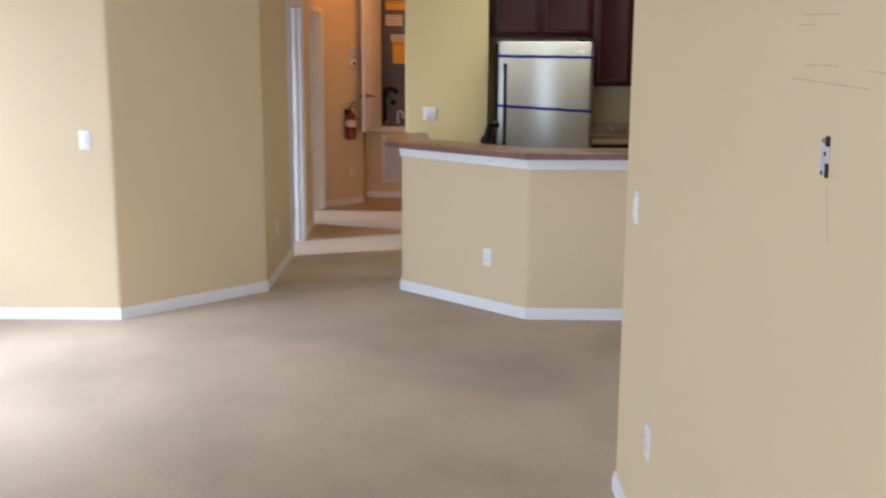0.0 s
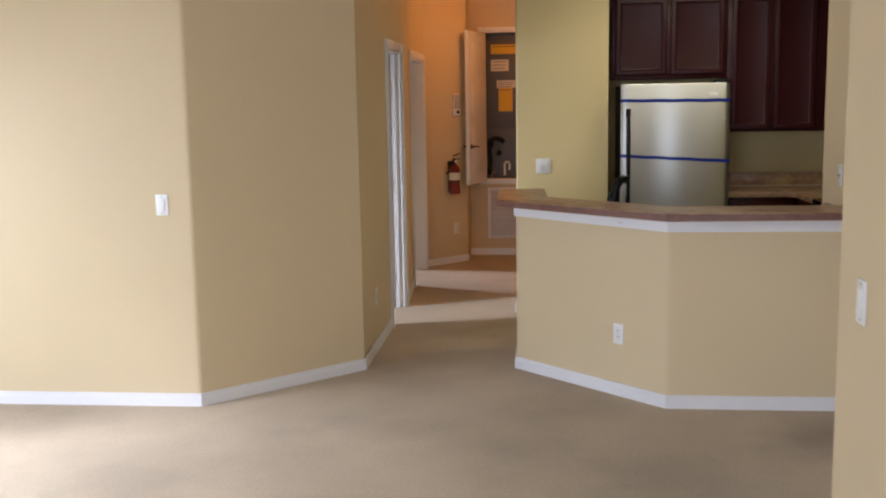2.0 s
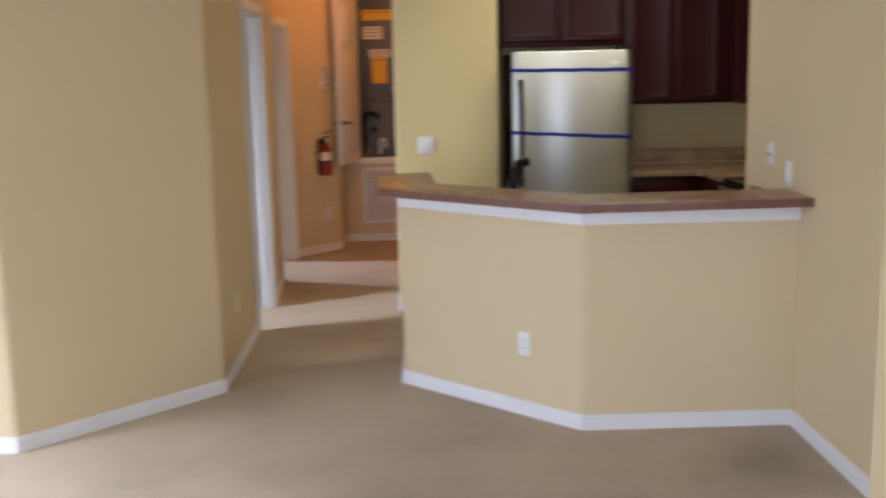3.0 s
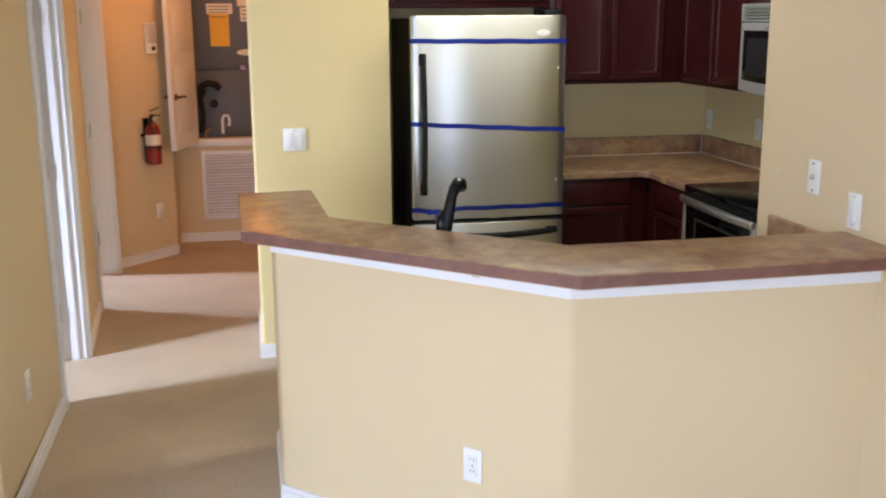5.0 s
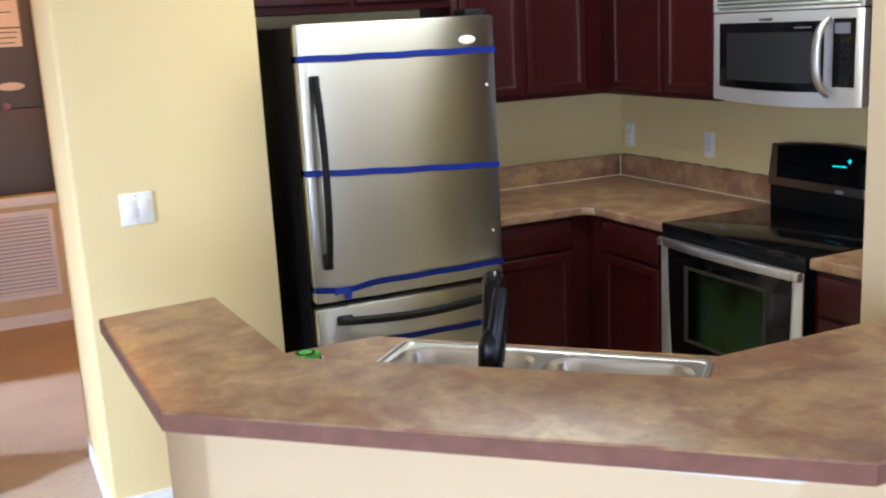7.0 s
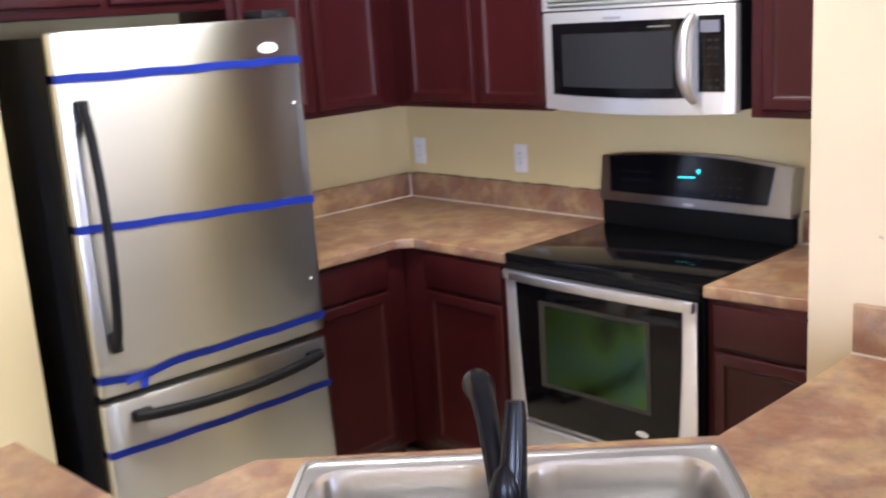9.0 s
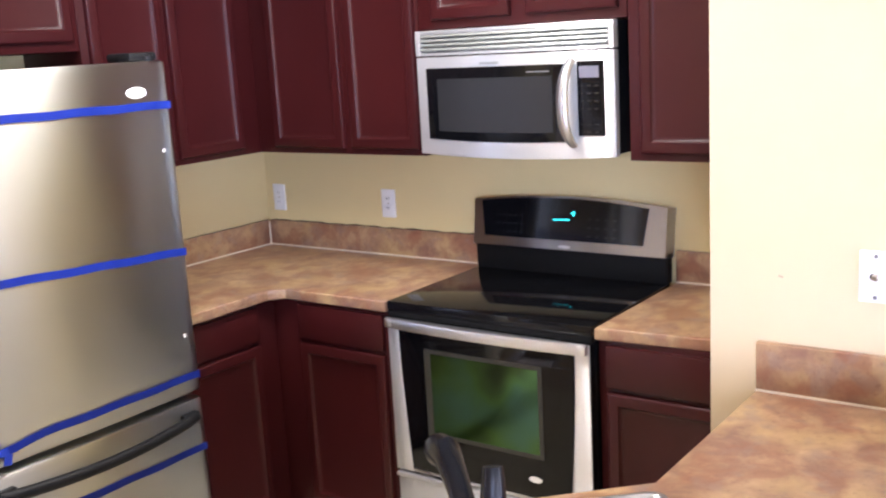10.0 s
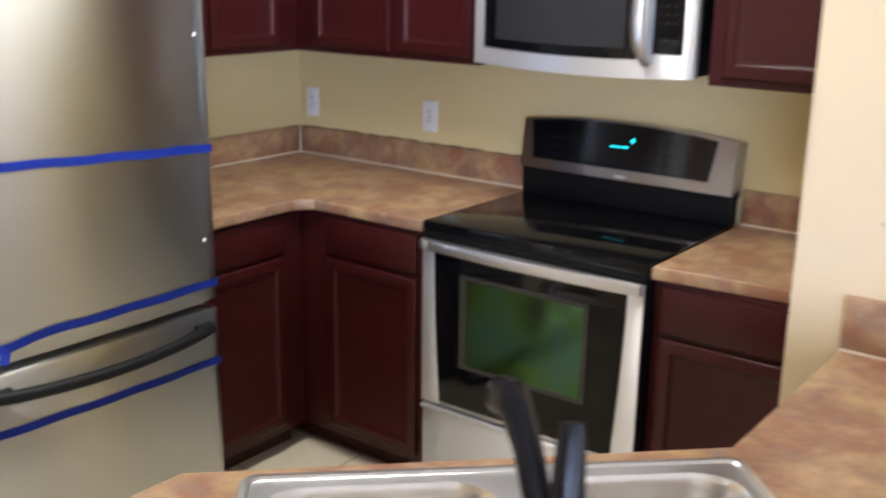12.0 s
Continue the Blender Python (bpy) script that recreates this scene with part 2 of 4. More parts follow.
# ---- mesh helpers ----
def box(x0, x1, y0, y1, z0, z1, bevel=0.0, segs=2):
    bm = bmesh.new()
    bmesh.ops.create_cube(bm, size=1)
    bmesh.ops.scale(bm, vec=(x1 - x0, y1 - y0, z1 - z0), verts=bm.verts)
    bmesh.ops.translate(bm, vec=((x0 + x1) / 2, (y0 + y1) / 2, (z0 + z1) / 2), verts=bm.verts)
    if bevel:
        bmesh.ops.bevel(bm, geom=bm.edges[:], offset=bevel, segments=segs, profile=0.5, affect="EDGES")
    return bm


def prism(poly, z0, z1, bevel=0.0, segs=2):
    """An upright slab over a plan outline, counter-clockwise."""
    bm = bmesh.new()
    low = [bm.verts.new((x, y, z0)) for x, y in poly]
    top = [bm.verts.new((x, y, z1)) for x, y in poly]
    bm.faces.new(top)
    bm.faces.new(low[::-1])
    for i in range(len(poly)):
        j = (i + 1) % len(poly)
        bm.faces.new((low[i], low[j], top[j], top[i]))
    bmesh.ops.recalc_face_normals(bm, faces=bm.faces)
    if bevel:
        es = [e for e in bm.edges if abs(e.verts[0].co.z - e.verts[1].co.z) < 1e-6]
        bmesh.ops.bevel(bm, geom=es, offset=bevel, segments=segs, profile=0.5, affect="EDGES")
    return bm


def rounded_corners(bm, pts, r=0.018):
    """Rounds the upright edges of a wall mesh at the given plan points."""
    es = [e for e in bm.edges if abs(e.verts[0].co.z - e.verts[1].co.z) > 0.5 and any((e.verts[0].co.xy - Vector(p)).length < 1e-3 for p in pts)]
    bmesh.ops.bevel(bm, geom=es, offset=r, segments=4, profile=0.5, affect="EDGES")
    return bm


def join(*bms):
    """Several bmeshes in one."""
    out = bmesh.new()
    for b in bms:
        me = bpy.data.meshes.new("tmp")
        b.to_mesh(me)
        b.free()
        out.from_mesh(me)
        bpy.data.meshes.remove(me)
    return out


def moved(bm, m):
    bmesh.ops.transform(bm, matrix=m, verts=bm.verts)
    return bm


def tube(points, radius, sides=14, flat=1.0, taper=None):
    """A swept round bar through points; flat squeezes it along the second cross axis."""
    bm = bmesh.new()
    pts = [Vector(p) for p in points]
    rings, a = [], None
    for i, p in enumerate(pts):
        d = (pts[min(i + 1, len(pts) - 1)] - pts[max(i - 1, 0)]).normalized()
        if a is None:
            a = d.cross(Vector((0, 0, 1)) if abs(d.z) < 0.9 else Vector((1, 0, 0)))
        a = (a - d * a.dot(d)).normalized()
        b = d.cross(a).normalized()
        r = radius * (taper[i] if taper else 1)
        rings.append([bm.verts.new(p + a * math.cos(t) * r + b * math.sin(t) * r * flat) for t in [k * 2 * math.pi / sides for k in range(sides)]])
    for r0, r1 in zip(rings, rings[1:]):
        for k in range(sides):
            bm.faces.new((r0[k], r0[(k + 1) % sides], r1[(k + 1) % sides], r1[k]))
    bm.faces.new(rings[0])
    bm.faces.new(rings[-1][::-1])
    bmesh.ops.recalc_face_normals(bm, faces=bm.faces)
    return bm


def lathe(profile, sides=24):
    """A turned body: profile of (radius, height) about z."""
    bm = bmesh.new()
    rings = [[bm.verts.new((max(r, 1e-4) * math.cos(k * 2 * math.pi / sides), max(r, 1e-4) * math.sin(k * 2 * math.pi / sides), z)) for k in range(sides)] for r, z in profile]
    for r0, r1 in zip(rings, rings[1:]):
        for k in range(sides):
            bm.faces.new((r0[k], r0[(k + 1) % sides], r1[(k + 1) % sides], r1[k]))
    bm.faces.new(rings[0])
    bm.faces.new(rings[-1])
    bmesh.ops.recalc_face_normals(bm, faces=bm.faces)
    return bm


def bowed(x0, x1, z0, z1, y0, thick, bow, n=14, bow_z=0.0, bevel=0.0, span=None):
    """A panel whose front (towards -y) bulges by bow in the middle of its width."""
    bm = bmesh.new()
    cols = []
    for i in range(n + 1):
        u = i / n
        x = x0 + (x1 - x0) * u
        if span:
            u = (x - span[0]) / (span[1] - span[0])
        y = y0 - bow * (1 - (2 * u - 1) ** 2)
        cols.append([bm.verts.new(c) for c in ((x, y, z0 - bow_z * (1 - (2 * u - 1) ** 2)), (x, y, z1), (x, y0 + thick, z1), (x, y0 + thick, z0))])
    for c0, c1 in zip(cols, cols[1:]):
        for k in range(4):
            bm.faces.new((c0[k], c1[k], c1[(k + 1) % 4], c0[(k + 1) % 4]))
    bm.faces.new(cols[0])
    bm.faces.new(cols[-1][::-1])
    bmesh.ops.recalc_face_normals(bm, faces=bm.faces)
    if bevel:
        bm.edges.ensure_lookup_table()
        es = [e for e in bm.edges if e.is_manifold and e.calc_face_angle(0) > 0.8]
        bmesh.ops.bevel(bm, geom=es, offset=bevel, segments=2, profile=0.5, affect="EDGES")
    return bm


def mesh_object(name, bm, material, smooth=True):
    me = bpy.data.meshes.new(name)
    bm.to_mesh(me)
    bm.free()
    me.materials.append(material)
    if smooth:
        me.shade_smooth()
        me.set_sharp_from_angle(angle=radians(32))
    return new(name, me)


def part(name, bm, material, parent, label=""):
    ob = mesh_object(name, bm, material)
    ob.parent = parent
    return tagged(ob, label)


def thing(name, label, category, m, group=""):
    ob = new(name)
    ob.empty_display_size = 0.1
    ob.matrix_world = m
    return tagged(ob, label, category, group)


def structure(name, bm, material, label=""):
    return tagged(mesh_object(name, bm, material), label, kind="structure")


def along(p, q, off0, off1, z0, z1, bevel=0.0):
    """A strip beside the plan line p to q: off0 to off1 to the right of it."""
    (x0, y0), (x1, y1) = p, q
    d = math.hypot(x1 - x0, y1 - y0)
    rx, ry = (y1 - y0) / d, -(x1 - x0) / d
    quad = [(x0 + rx * off0, y0 + ry * off0), (x0 + rx * off1, y0 + ry * off1), (x1 + rx * off1, y1 + ry * off1), (x1 + rx * off0, y1 + ry * off0)]
    return prism(quad, z0, z1, bevel)


# ---- large structure ----
H = 2.75
structure("floor", box(-4.4, 3.4, -5.8, 8.9, -0.08, 0), CARPET, "beige cut pile carpet with faint darker patches")
structure("ceiling", box(-4.4, 3.4, -5.8, 8.9, H, H + 0.1), CEIL, "white textured ceiling")

C1, C2 = (-1.238, 2.725), (-0.46, 3.538)
XH, XH2 = -0.475, -0.53
structure("wall_living_north", rounded_corners(prism([(-3.6, C1[1]), C1, C2, (C2[0] - 0.12, C2[1] + 0.07), (C1[0] - 0.04, C1[1] + 0.12), (-3.6, C1[1] + 0.12)], 0, H), [C1]), WALL, "beige living room wall angling into the hallway")
DO = [(4.80, 5.52), (6.47, 7.42)]
DH = 2.06
segs = [(C2[1], DO[0][0], 0, H), (DO[0][0], DO[0][1], DH, H), (DO[0][1], DO[1][0], 0, H), (DO[1][0], DO[1][1], DH, H), (DO[1][1], 7.5, 0, H)]
YB0, YB1 = 5.62, 6.37
segs[2:3] = [(DO[0][1], YB0, 0, H), (YB1, DO[1][0], 0, H)]
bend = prism([(XH - 0.12, YB0), (XH, YB0), (XH2, YB1), (XH2 - 0.12, YB1)], 0, H)
structure("wall_hall_west", bend, WALL, "beige hallway wall between two doorways")
for y0, y1, z0, z1 in segs:
    x = XH if y1 < 6 else XH2
    structure("wall_hall_west", box(x - 0.12, x, y0, y1, z0, z1), WALL, "beige hallway wall beside a doorway")
E0, E1 = (-0.60, 7.5), (-0.15, 7.98)
structure("wall_hall_angled", prism([E0, E1, (-0.15, 8.4), (-0.27, 8.4), (-0.27, 8.02), (-0.62, 7.62)], 0, H), WALL, "beige angled wall at the hallway end")
YE = 8.4
OX0, OX1, OZ0, OZ1 = 0.0, 0.66, 0.83, 2.38
structure("wall_hall_end", join(box(-0.15, OX0, YE, YE + 0.1, 0, H), box(OX0, OX1, YE, YE + 0.1, 0, OZ0), box(OX0, OX1, YE, YE + 0.1, OZ1, H), box(OX1, 1.3, YE, YE + 0.1, 0, H)), WALL, "beige wall with the air handler closet")
KX0, KX1, KY = 0.445, 1.15, 5.33
structure("wall_fridge_side", rounded_corners(prism([(KX0, KY), (KX1, KY), (KX1, KY + 0.12), (KX0 + 0.12, KY + 0.12), (KX0 + 0.12, 5.94), (KX0, 5.94)], 0, H), [(KX0, KY)]), KWALL, "yellow-beige wall beside the refrigerator")
WX, WY = 3.176, 5.94
structure("wall_kitchen_back", box(KX0, WX + 0.12, WY, WY + 0.12, 0, H), KWALL, "yellow-beige kitchen wall behind the refrigerator")
structure("wall_kitchen_range", box(WX, WX + 0.12, 3.448, WY, 0, H), KWALL, "yellow-beige kitchen wall behind the range")
# unseen wall, added here so the refrigerator reflects a light surface
structure("added_wall_kitchen_south", box(2.42, WX, 3.448, 3.568, 0, H), KWALL, "unseen beige wall added for the refrigerator to reflect")
BX, BY = 2.30, 3.568
structure("wall_dining_east", box(BX, BX + 0.12, 0.22, BY, 0, H), WALL, "beige wall that meets the breakfast bar")
NX, NY = 1.488, 0.22
structure("wall_living_east", prism([(NX, -5.6), (NX + 0.12, -5.6), (NX + 0.12, NY), (NX, NY)], 0, H), WALL, "beige living room wall with pencil scuffs")
structure("wall_dining_south", join(box(NX + 0.12, 1.68, NY - 0.12, NY, 0, H), box(1.68, 2.22, NY - 0.12, NY, 0, 0.4), box(1.68, 2.22, NY - 0.12, NY, 2.1, H), box(2.22, BX + 0.12, NY - 0.12, NY, 0, H)), WALL, "beige wall with a narrow dining window")
structure("wall_living_south", join(box(-3.72, -2.4, -5.72, -5.6, 0, H), box(-2.4, 0.2, -5.72, -5.6, 0, 0.55), box(-2.4, 0.2, -5.72, -5.6, 2.15, H), box(0.2, NX + 0.12, -5.72, -5.6, 0, H)), WALL, "beige living room wall with a window")
structure("wall_living_west", join(box(-3.72, -3.6, -5.72, -0.6, 0, H), box(-3.72, -3.6, -0.6, 1.7, 2.05, H), box(-3.72, -3.6, 1.7, 2.85, 0, H)), WALL, "beige living room wall with a patio door")
structure("wall_bedroom_west", box(-3.5, -3.38, 2.85, 8.9, 0, H), WALL)
structure("wall_bedroom_between", box(-3.38, XH - 0.12, 5.98, 6.1, 0, H), WALL)
structure("wall_bedroom_north", box(-3.38, -0.62, 8.6, 8.72, 0, H), WALL)
structure("wall_closet", join(box(-0.27, 1.42, 8.95, 9.05, 0, H), box(-0.27, -0.2, 8.5, 8.95, 0, H), box(0.75, 0.82, 8.5, 8.95, 0, H)), WALL)
structure("wall_hall_east", box(1.3, 1.42, 6.06, 8.95, 0, H), WALL)


def window(name, m, w, z0, z1, bars):
    """A window in its opening: frame, sill and panes between bars; the wall runs along local x."""
    ob = tagged(thing(name, "white framed window", "window", m), kind="structure")
    f = 0.06
    fr = [box(-w / 2, -w / 2 + f, 0.02, 0.08, z0, z1, 0.004), box(w / 2 - f, w / 2, 0.02, 0.08, z0, z1, 0.004),
          box(-w / 2 + f, w / 2 - f, 0.02, 0.08, z1 - f, z1, 0.004), box(-w / 2 + f, w / 2 - f, 0.02, 0.08, z0, z0 + f, 0.004)]
    part("window_frame", join(*fr), TRIM, ob)
    edges = [-w / 2 + f + (w - 2 * f) * k / bars for k in range(bars + 1)]
    for a, b in zip(edges, edges[1:]):
        pane = part("pane", box(a + 0.01, b - 0.01, 0.046, 0.052, z0 + f, z1 - f), PANE, ob)
        pane.visible_shadow = False
        if b < edges[-1]:
            part("mullion", box(b - 0.02, b + 0.02, 0.025, 0.075, z0 + f, z1 - f, 0.004), TRIM, ob)
    return ob


window("window_1", pose(-3.6, 0.55, 0, 0, 0, 90), 2.3, 0.0, 2.05, 2)
window("window_2", pose(-1.1, -5.6, 0, 0, 0, 180), 2.6, 0.55, 2.15, 3)
window("window_3", pose(1.95, NY, 0, 0, 0, 180), 0.54, 0.4, 2.1, 1)

# kitchen floor: grout bed now, the tiles come last
structure("kitchen_floor", prism([(0.62, 4.2), (1.0, 3.7), (1.5, 3.2), (BX, 3.12), (BX, 3.57), (WX, 3.57), (WX, WY), (1.15, WY), (1.15, KY), (0.62, KY)], 0.0, 0.006), GROUT, "grouted kitchen floor")


def run(points, off, z0, z1):
    """Strips of one profile along a plan polyline, on its right, mitred at the corners; one mesh a stretch."""
    dirs = [(Vector(q) - Vector(p)).normalized() for p, q in zip(points, points[1:])]
    side = [Vector((d.y, -d.x)) for d in dirs]
    outer = [Vector(points[0]) + side[0] * off]
    for k in range(1, len(points) - 1):
        m = (side[k - 1] + side[k]).normalized()
        outer.append(Vector(points[k]) + m * off / m.dot(side[k]))
    outer.append(Vector(points[-1]) + side[-1] * off)
    return [prism([points[k], tuple(outer[k]), tuple(outer[k + 1]), points[k + 1]], z0, z1) for k in range(len(dirs))]


def skirting(*points, h=0.072):
    """White baseboards along a plan polyline."""
    for low, top in zip(run(points, 0.014, 0.0, h - 0.02), run(points, 0.009, h - 0.02, h)):
        structure("baseboard", join(low, top), TRIM, "white painted baseboard")


def baseboard(p, q, h=0.072):
    """White baseboard on the right-hand side of the line p to q."""
    return structure("baseboard", join(along(p, q, 0.0, 0.014, 0.0, h - 0.02), along(p, q, 0.0, 0.009, h - 0.02, h)), TRIM, "white painted baseboard")


HB0, HB1, HB2, HB3 = (0.495, 4.15), (0.495, 3.62), (1.325, 2.806), (BX, 2.80)
skirting((-3.6, C1[1]), C1, C2, (XH, DO[0][0] - 0.06))
skirting((XH, DO[0][1] + 0.06), (XH, YB0), (XH2, YB1), (XH2, DO[1][0] - 0.06))
baseboard(E0, E1)
baseboard((E1[0], YE), (1.3, YE))
skirting((KX0, 6.05), (KX0, KY), (KX1, KY))
skirting(HB0, HB1, HB2, HB3)
baseboard((BX, BY), (BX, NY))
baseboard((BX, NY), (NX, NY))
baseboard((NX, NY), (NX, -5.6))

# half wall of the breakfast bar
T = 0.12
structure("half_wall", rounded_corners(prism([HB0, HB1, HB2, HB3, (BX, HB3[1] + T), (HB2[0] + 0.05, HB2[1] + T), (HB1[0] + T, HB1[1] + 0.05), (HB0[0] + T, HB0[1])], 0, 1.035), [HB1, HB2]), WALL, "beige half wall under the breakfast bar")


for low, cap in zip(run((HB1, HB2, HB3), 0.018, 0.96, 1.016), run((HB1, HB2, HB3), 0.026, 1.016, 1.035)):
    structure("trim", join(low, cap), TRIM, "white trim under the bar top")


def door_casing(y0, y1, x):
    """Flat casing and jambs round a doorway in a wall that runs along y."""
    ob = tagged(thing("door_frame", "white painted door casing", "door frame", pose(0, 0, 0)), kind="structure")
    for a, b in ((y0 - 0.06, y0 + 0.004), (y1 - 0.004, y1 + 0.06)):
        part("casing", join(box(x, x + 0.016, a, b, 0, DH + 0.06, 0.003), box(x + 0.016, x + 0.021, a + 0.01, b - 0.03, 0, DH + 0.05)), TRIM, ob)
    part("casing", box(x, x + 0.016, y0 + 0.004, y1 - 0.004, DH - 0.004, DH + 0.06, 0.003), TRIM, ob)
    part("jamb", box(x - 0.13, x - 0.001, y0, y0 + 0.018, 0, DH), TRIM, ob)
    part("jamb", join(box(x - 0.13, x - 0.001, y1 - 0.018, y1, 0, DH), box(x - 0.075, x - 0.04, y1 - 0.03, y1 - 0.018, 0, DH)), TRIM, ob)
    part("jamb", box(x - 0.13, x - 0.001, y0 + 0.018, y1 - 0.018, DH - 0.018, DH), TRIM, ob)
    return ob


door_casing(*DO[0], XH)
door_casing(*DO[1], XH2)


def panel_door(name, label, m, w, z0, z1, knob_x, panels, knob_z, lever=False):
    """A moulded white door leaf, hinge edge at x = 0, its face towards -y."""
    ob = thing(name, label, "door", m)
    bm = box(0, w, 0, 0.035, z0, z1)
    pieces = [bm]
    for a, b in panels:
        pieces.append(box(0.09, w - 0.09, -0.004, 0.0, a, b, 0.0035))
        pieces.append(box(0.12, w - 0.12, -0.009, -0.004, a + 0.03, b - 0.03, 0.004))
        pieces.append(box(0.09, w - 0.09, 0.035, 0.039, a, b, 0.0035))
        pieces.append(box(0.12, w - 0.12, 0.039, 0.044, a + 0.03, b - 0.03, 0.004))
    part("leaf", join(*pieces), TRIM, ob)
    for y, side in ((-0.001, 1), (0.036, -1)):
        if lever:
            part("rose", moved(lathe([(0.026, 0), (0.026, 0.006), (0.012, 0.01), (0.01, 0.04)]), pose(knob_x, y, knob_z, 90 * side, 0, 0)), BRONZE, ob)
            part("lever", tube([(knob_x, y - 0.04 * side, knob_z), (knob_x - 0.03, y - 0.045 * side, knob_z + 0.003), (knob_x - 0.075, y - 0.045 * side, knob_z + 0.001), (knob_x - 0.11, y - 0.042 * side, knob_z - 0.006)], 0.009, 10), BRONZE, ob, "dark bronze lever handle")
        else:
            part("knob", moved(lathe([(0.026, 0), (0.026, 0.006), (0.01, 0.01), (0.01, 0.03), (0.024, 0.04), (0.027, 0.052), (0.02, 0.064), (0.001, 0.067)]), pose(knob_x, y, knob_z, 90 * side, 0, 0)), BRASS, ob, "satin nickel knob")
    for z in (z0 + 0.25, (z0 + z1) / 2, z1 - 0.25):
        part("hinge", join(box(-0.012, 0.0, -0.006, 0.03, z - 0.045, z + 0.045, 0.002), moved(lathe([(0.006, -0.05), (0.006, 0.05)], 10), pose(-0.006, -0.008, z))), BRASS, ob)
    return ob


panel_door("bedroom_door", "white panel door standing open in the hallway doorway", pose(-0.60, 5.49, 0, 0, 0, 158), 0.66, 0.012, 2.03, 0.56, ((0.2, 0.95), (1.08, 1.85)), 0.95)
panel_door("bathroom_door", "white panel door standing open into the next room", pose(-0.655, 7.39, 0, 0, 0, 160), 0.9, 0.012, 2.03, 0.84, ((0.2, 0.95), (1.08, 1.85)), 0.95)


# ---- hallway things ----
def air_handler():
    ob = thing("air_handler", "dark grey air handler with paper labels and hoses", "air handler", pose(0.02, 8.52, 0))
    w = 0.6
    part("lower_cabinet", box(0, w, 0.02, 0.4, 0.0, 1.5, 0.006), UNIT, ob)
    part("upper_panel", box(0.015, w - 0.015, 0.0, 0.02, 1.37, 2.3, 0.004), UNIT, ob)
    part("lower_panel", box(0.015, w - 0.015, 0.0, 0.02, 0.72, 1.36, 0.004), UNIT, ob)
    part("upper_cabinet", box(0, w, 0.02, 0.4, 1.505, 2.34, 0.006), UNIT, ob)
    part("duct_collar", box(0.05, w - 0.05, 0.03, 0.38, 2.34, 2.7), UNIT, ob)
    for x0, x1, z0, z1, mm in ((0.06, 0.25, 1.98, 2.10, PAPER), (0.36, 0.52, 1.86, 2.12, PAPER), (0.38, 0.52, 1.74, 1.85, PAPER), (0.12, 0.32, 1.80, 1.88, PAPER), (0.14, 0.29, 1.55, 1.80, YELLOW), (0.06, 0.5, 2.16, 2.26, YELLOW)):
        lab = part("label", box(x0, x1, -0.003, 0.0, z0, z1), mm, ob, "printed paper label")
        for k in range(3 if mm is PAPER else 1):
            zz = z1 - 0.02 - k * (z1 - z0) / 3.5
            part("print_line", box(x0 + 0.015, x1 - 0.02 - 0.01 * k, -0.0045, -0.003, zz - 0.006, zz), INK, lab)
    part("badge", moved(lathe([(0.05, 0), (0.05, 0.004), (0.045, 0.006)]), pose(0.42, 0.0, 1.5, 90, 0, 0) @ Matrix.Diagonal((1.6, 0.5, 1, 1))), PAPER, ob, "pale oval badge")
    part("hose", tube([(0.02, -0.05, 1.19), (0.05, -0.06, 1.24), (0.1, -0.06, 1.265), (0.16, -0.05, 1.25), (0.19, -0.04, 1.22)], 0.026), SATIN, ob)
    part("hose", tube([(0.07, -0.045, 1.22), (0.035, -0.05, 1.14), (0.05, -0.045, 1.02), (0.035, -0.04, 0.87)], 0.021), SATIN, ob)
    part("valve_cap", moved(lathe([(0.03, 0), (0.03, 0.03), (0.02, 0.045)], 14), pose(0.14, 0.0, 1.1, 90, 0, 0)), SATIN, ob)
    part("drain_pipe", tube([(0.2, -0.04, 0.86), (0.2, -0.04, 0.98), (0.215, -0.04, 1.005), (0.245, -0.04, 1.005), (0.255, -0.04, 0.97), (0.25, -0.04, 0.92)], 0.012), PLATE, ob, "white plastic drain pipe")
    part("refrigerant_line", tube([(0.06, -0.03, 0.83), (0.06, -0.03, 0.88), (0.1, -0.02, 0.9)], 0.008), COPPER, ob)
    part("marker", box(0.36, 0.40, -0.004, 0.0, 1.36, 1.4), RED, ob)


air_handler()
clf = tagged(thing("closet_frame", "white trim round the air handler closet", "door frame", pose(0, YE, 0)), kind="structure")
part("casing", box(OX0 - 0.055, OX0, -0.016, 0.0, OZ0 - 0.06, OZ1 + 0.055, 0.003), TRIM, clf)
part("casing", box(OX1, OX1 + 0.055, -0.016, 0.0, OZ0 - 0.06, OZ1 + 0.055, 0.003), TRIM, clf)
part("casing", box(OX0, OX1, -0.016, 0.0, OZ1, OZ1 + 0.055, 0.003), TRIM, clf)
part("sill", box(OX0, OX1, -0.022, 0.09, OZ0 - 0.06, OZ0 - 0.002, 0.004), TRIM, clf)
panel_door("closet_door", "white closet door swung open in the hallway", pose(0.0, YE - 0.03, 0, 0, 0, -105), 0.56, OZ0 - 0.02, OZ1 - 0.01, 0.5, ((0.92, 1.42), (1.52, 1.85), (1.93, 2.28)), 1.2, True)


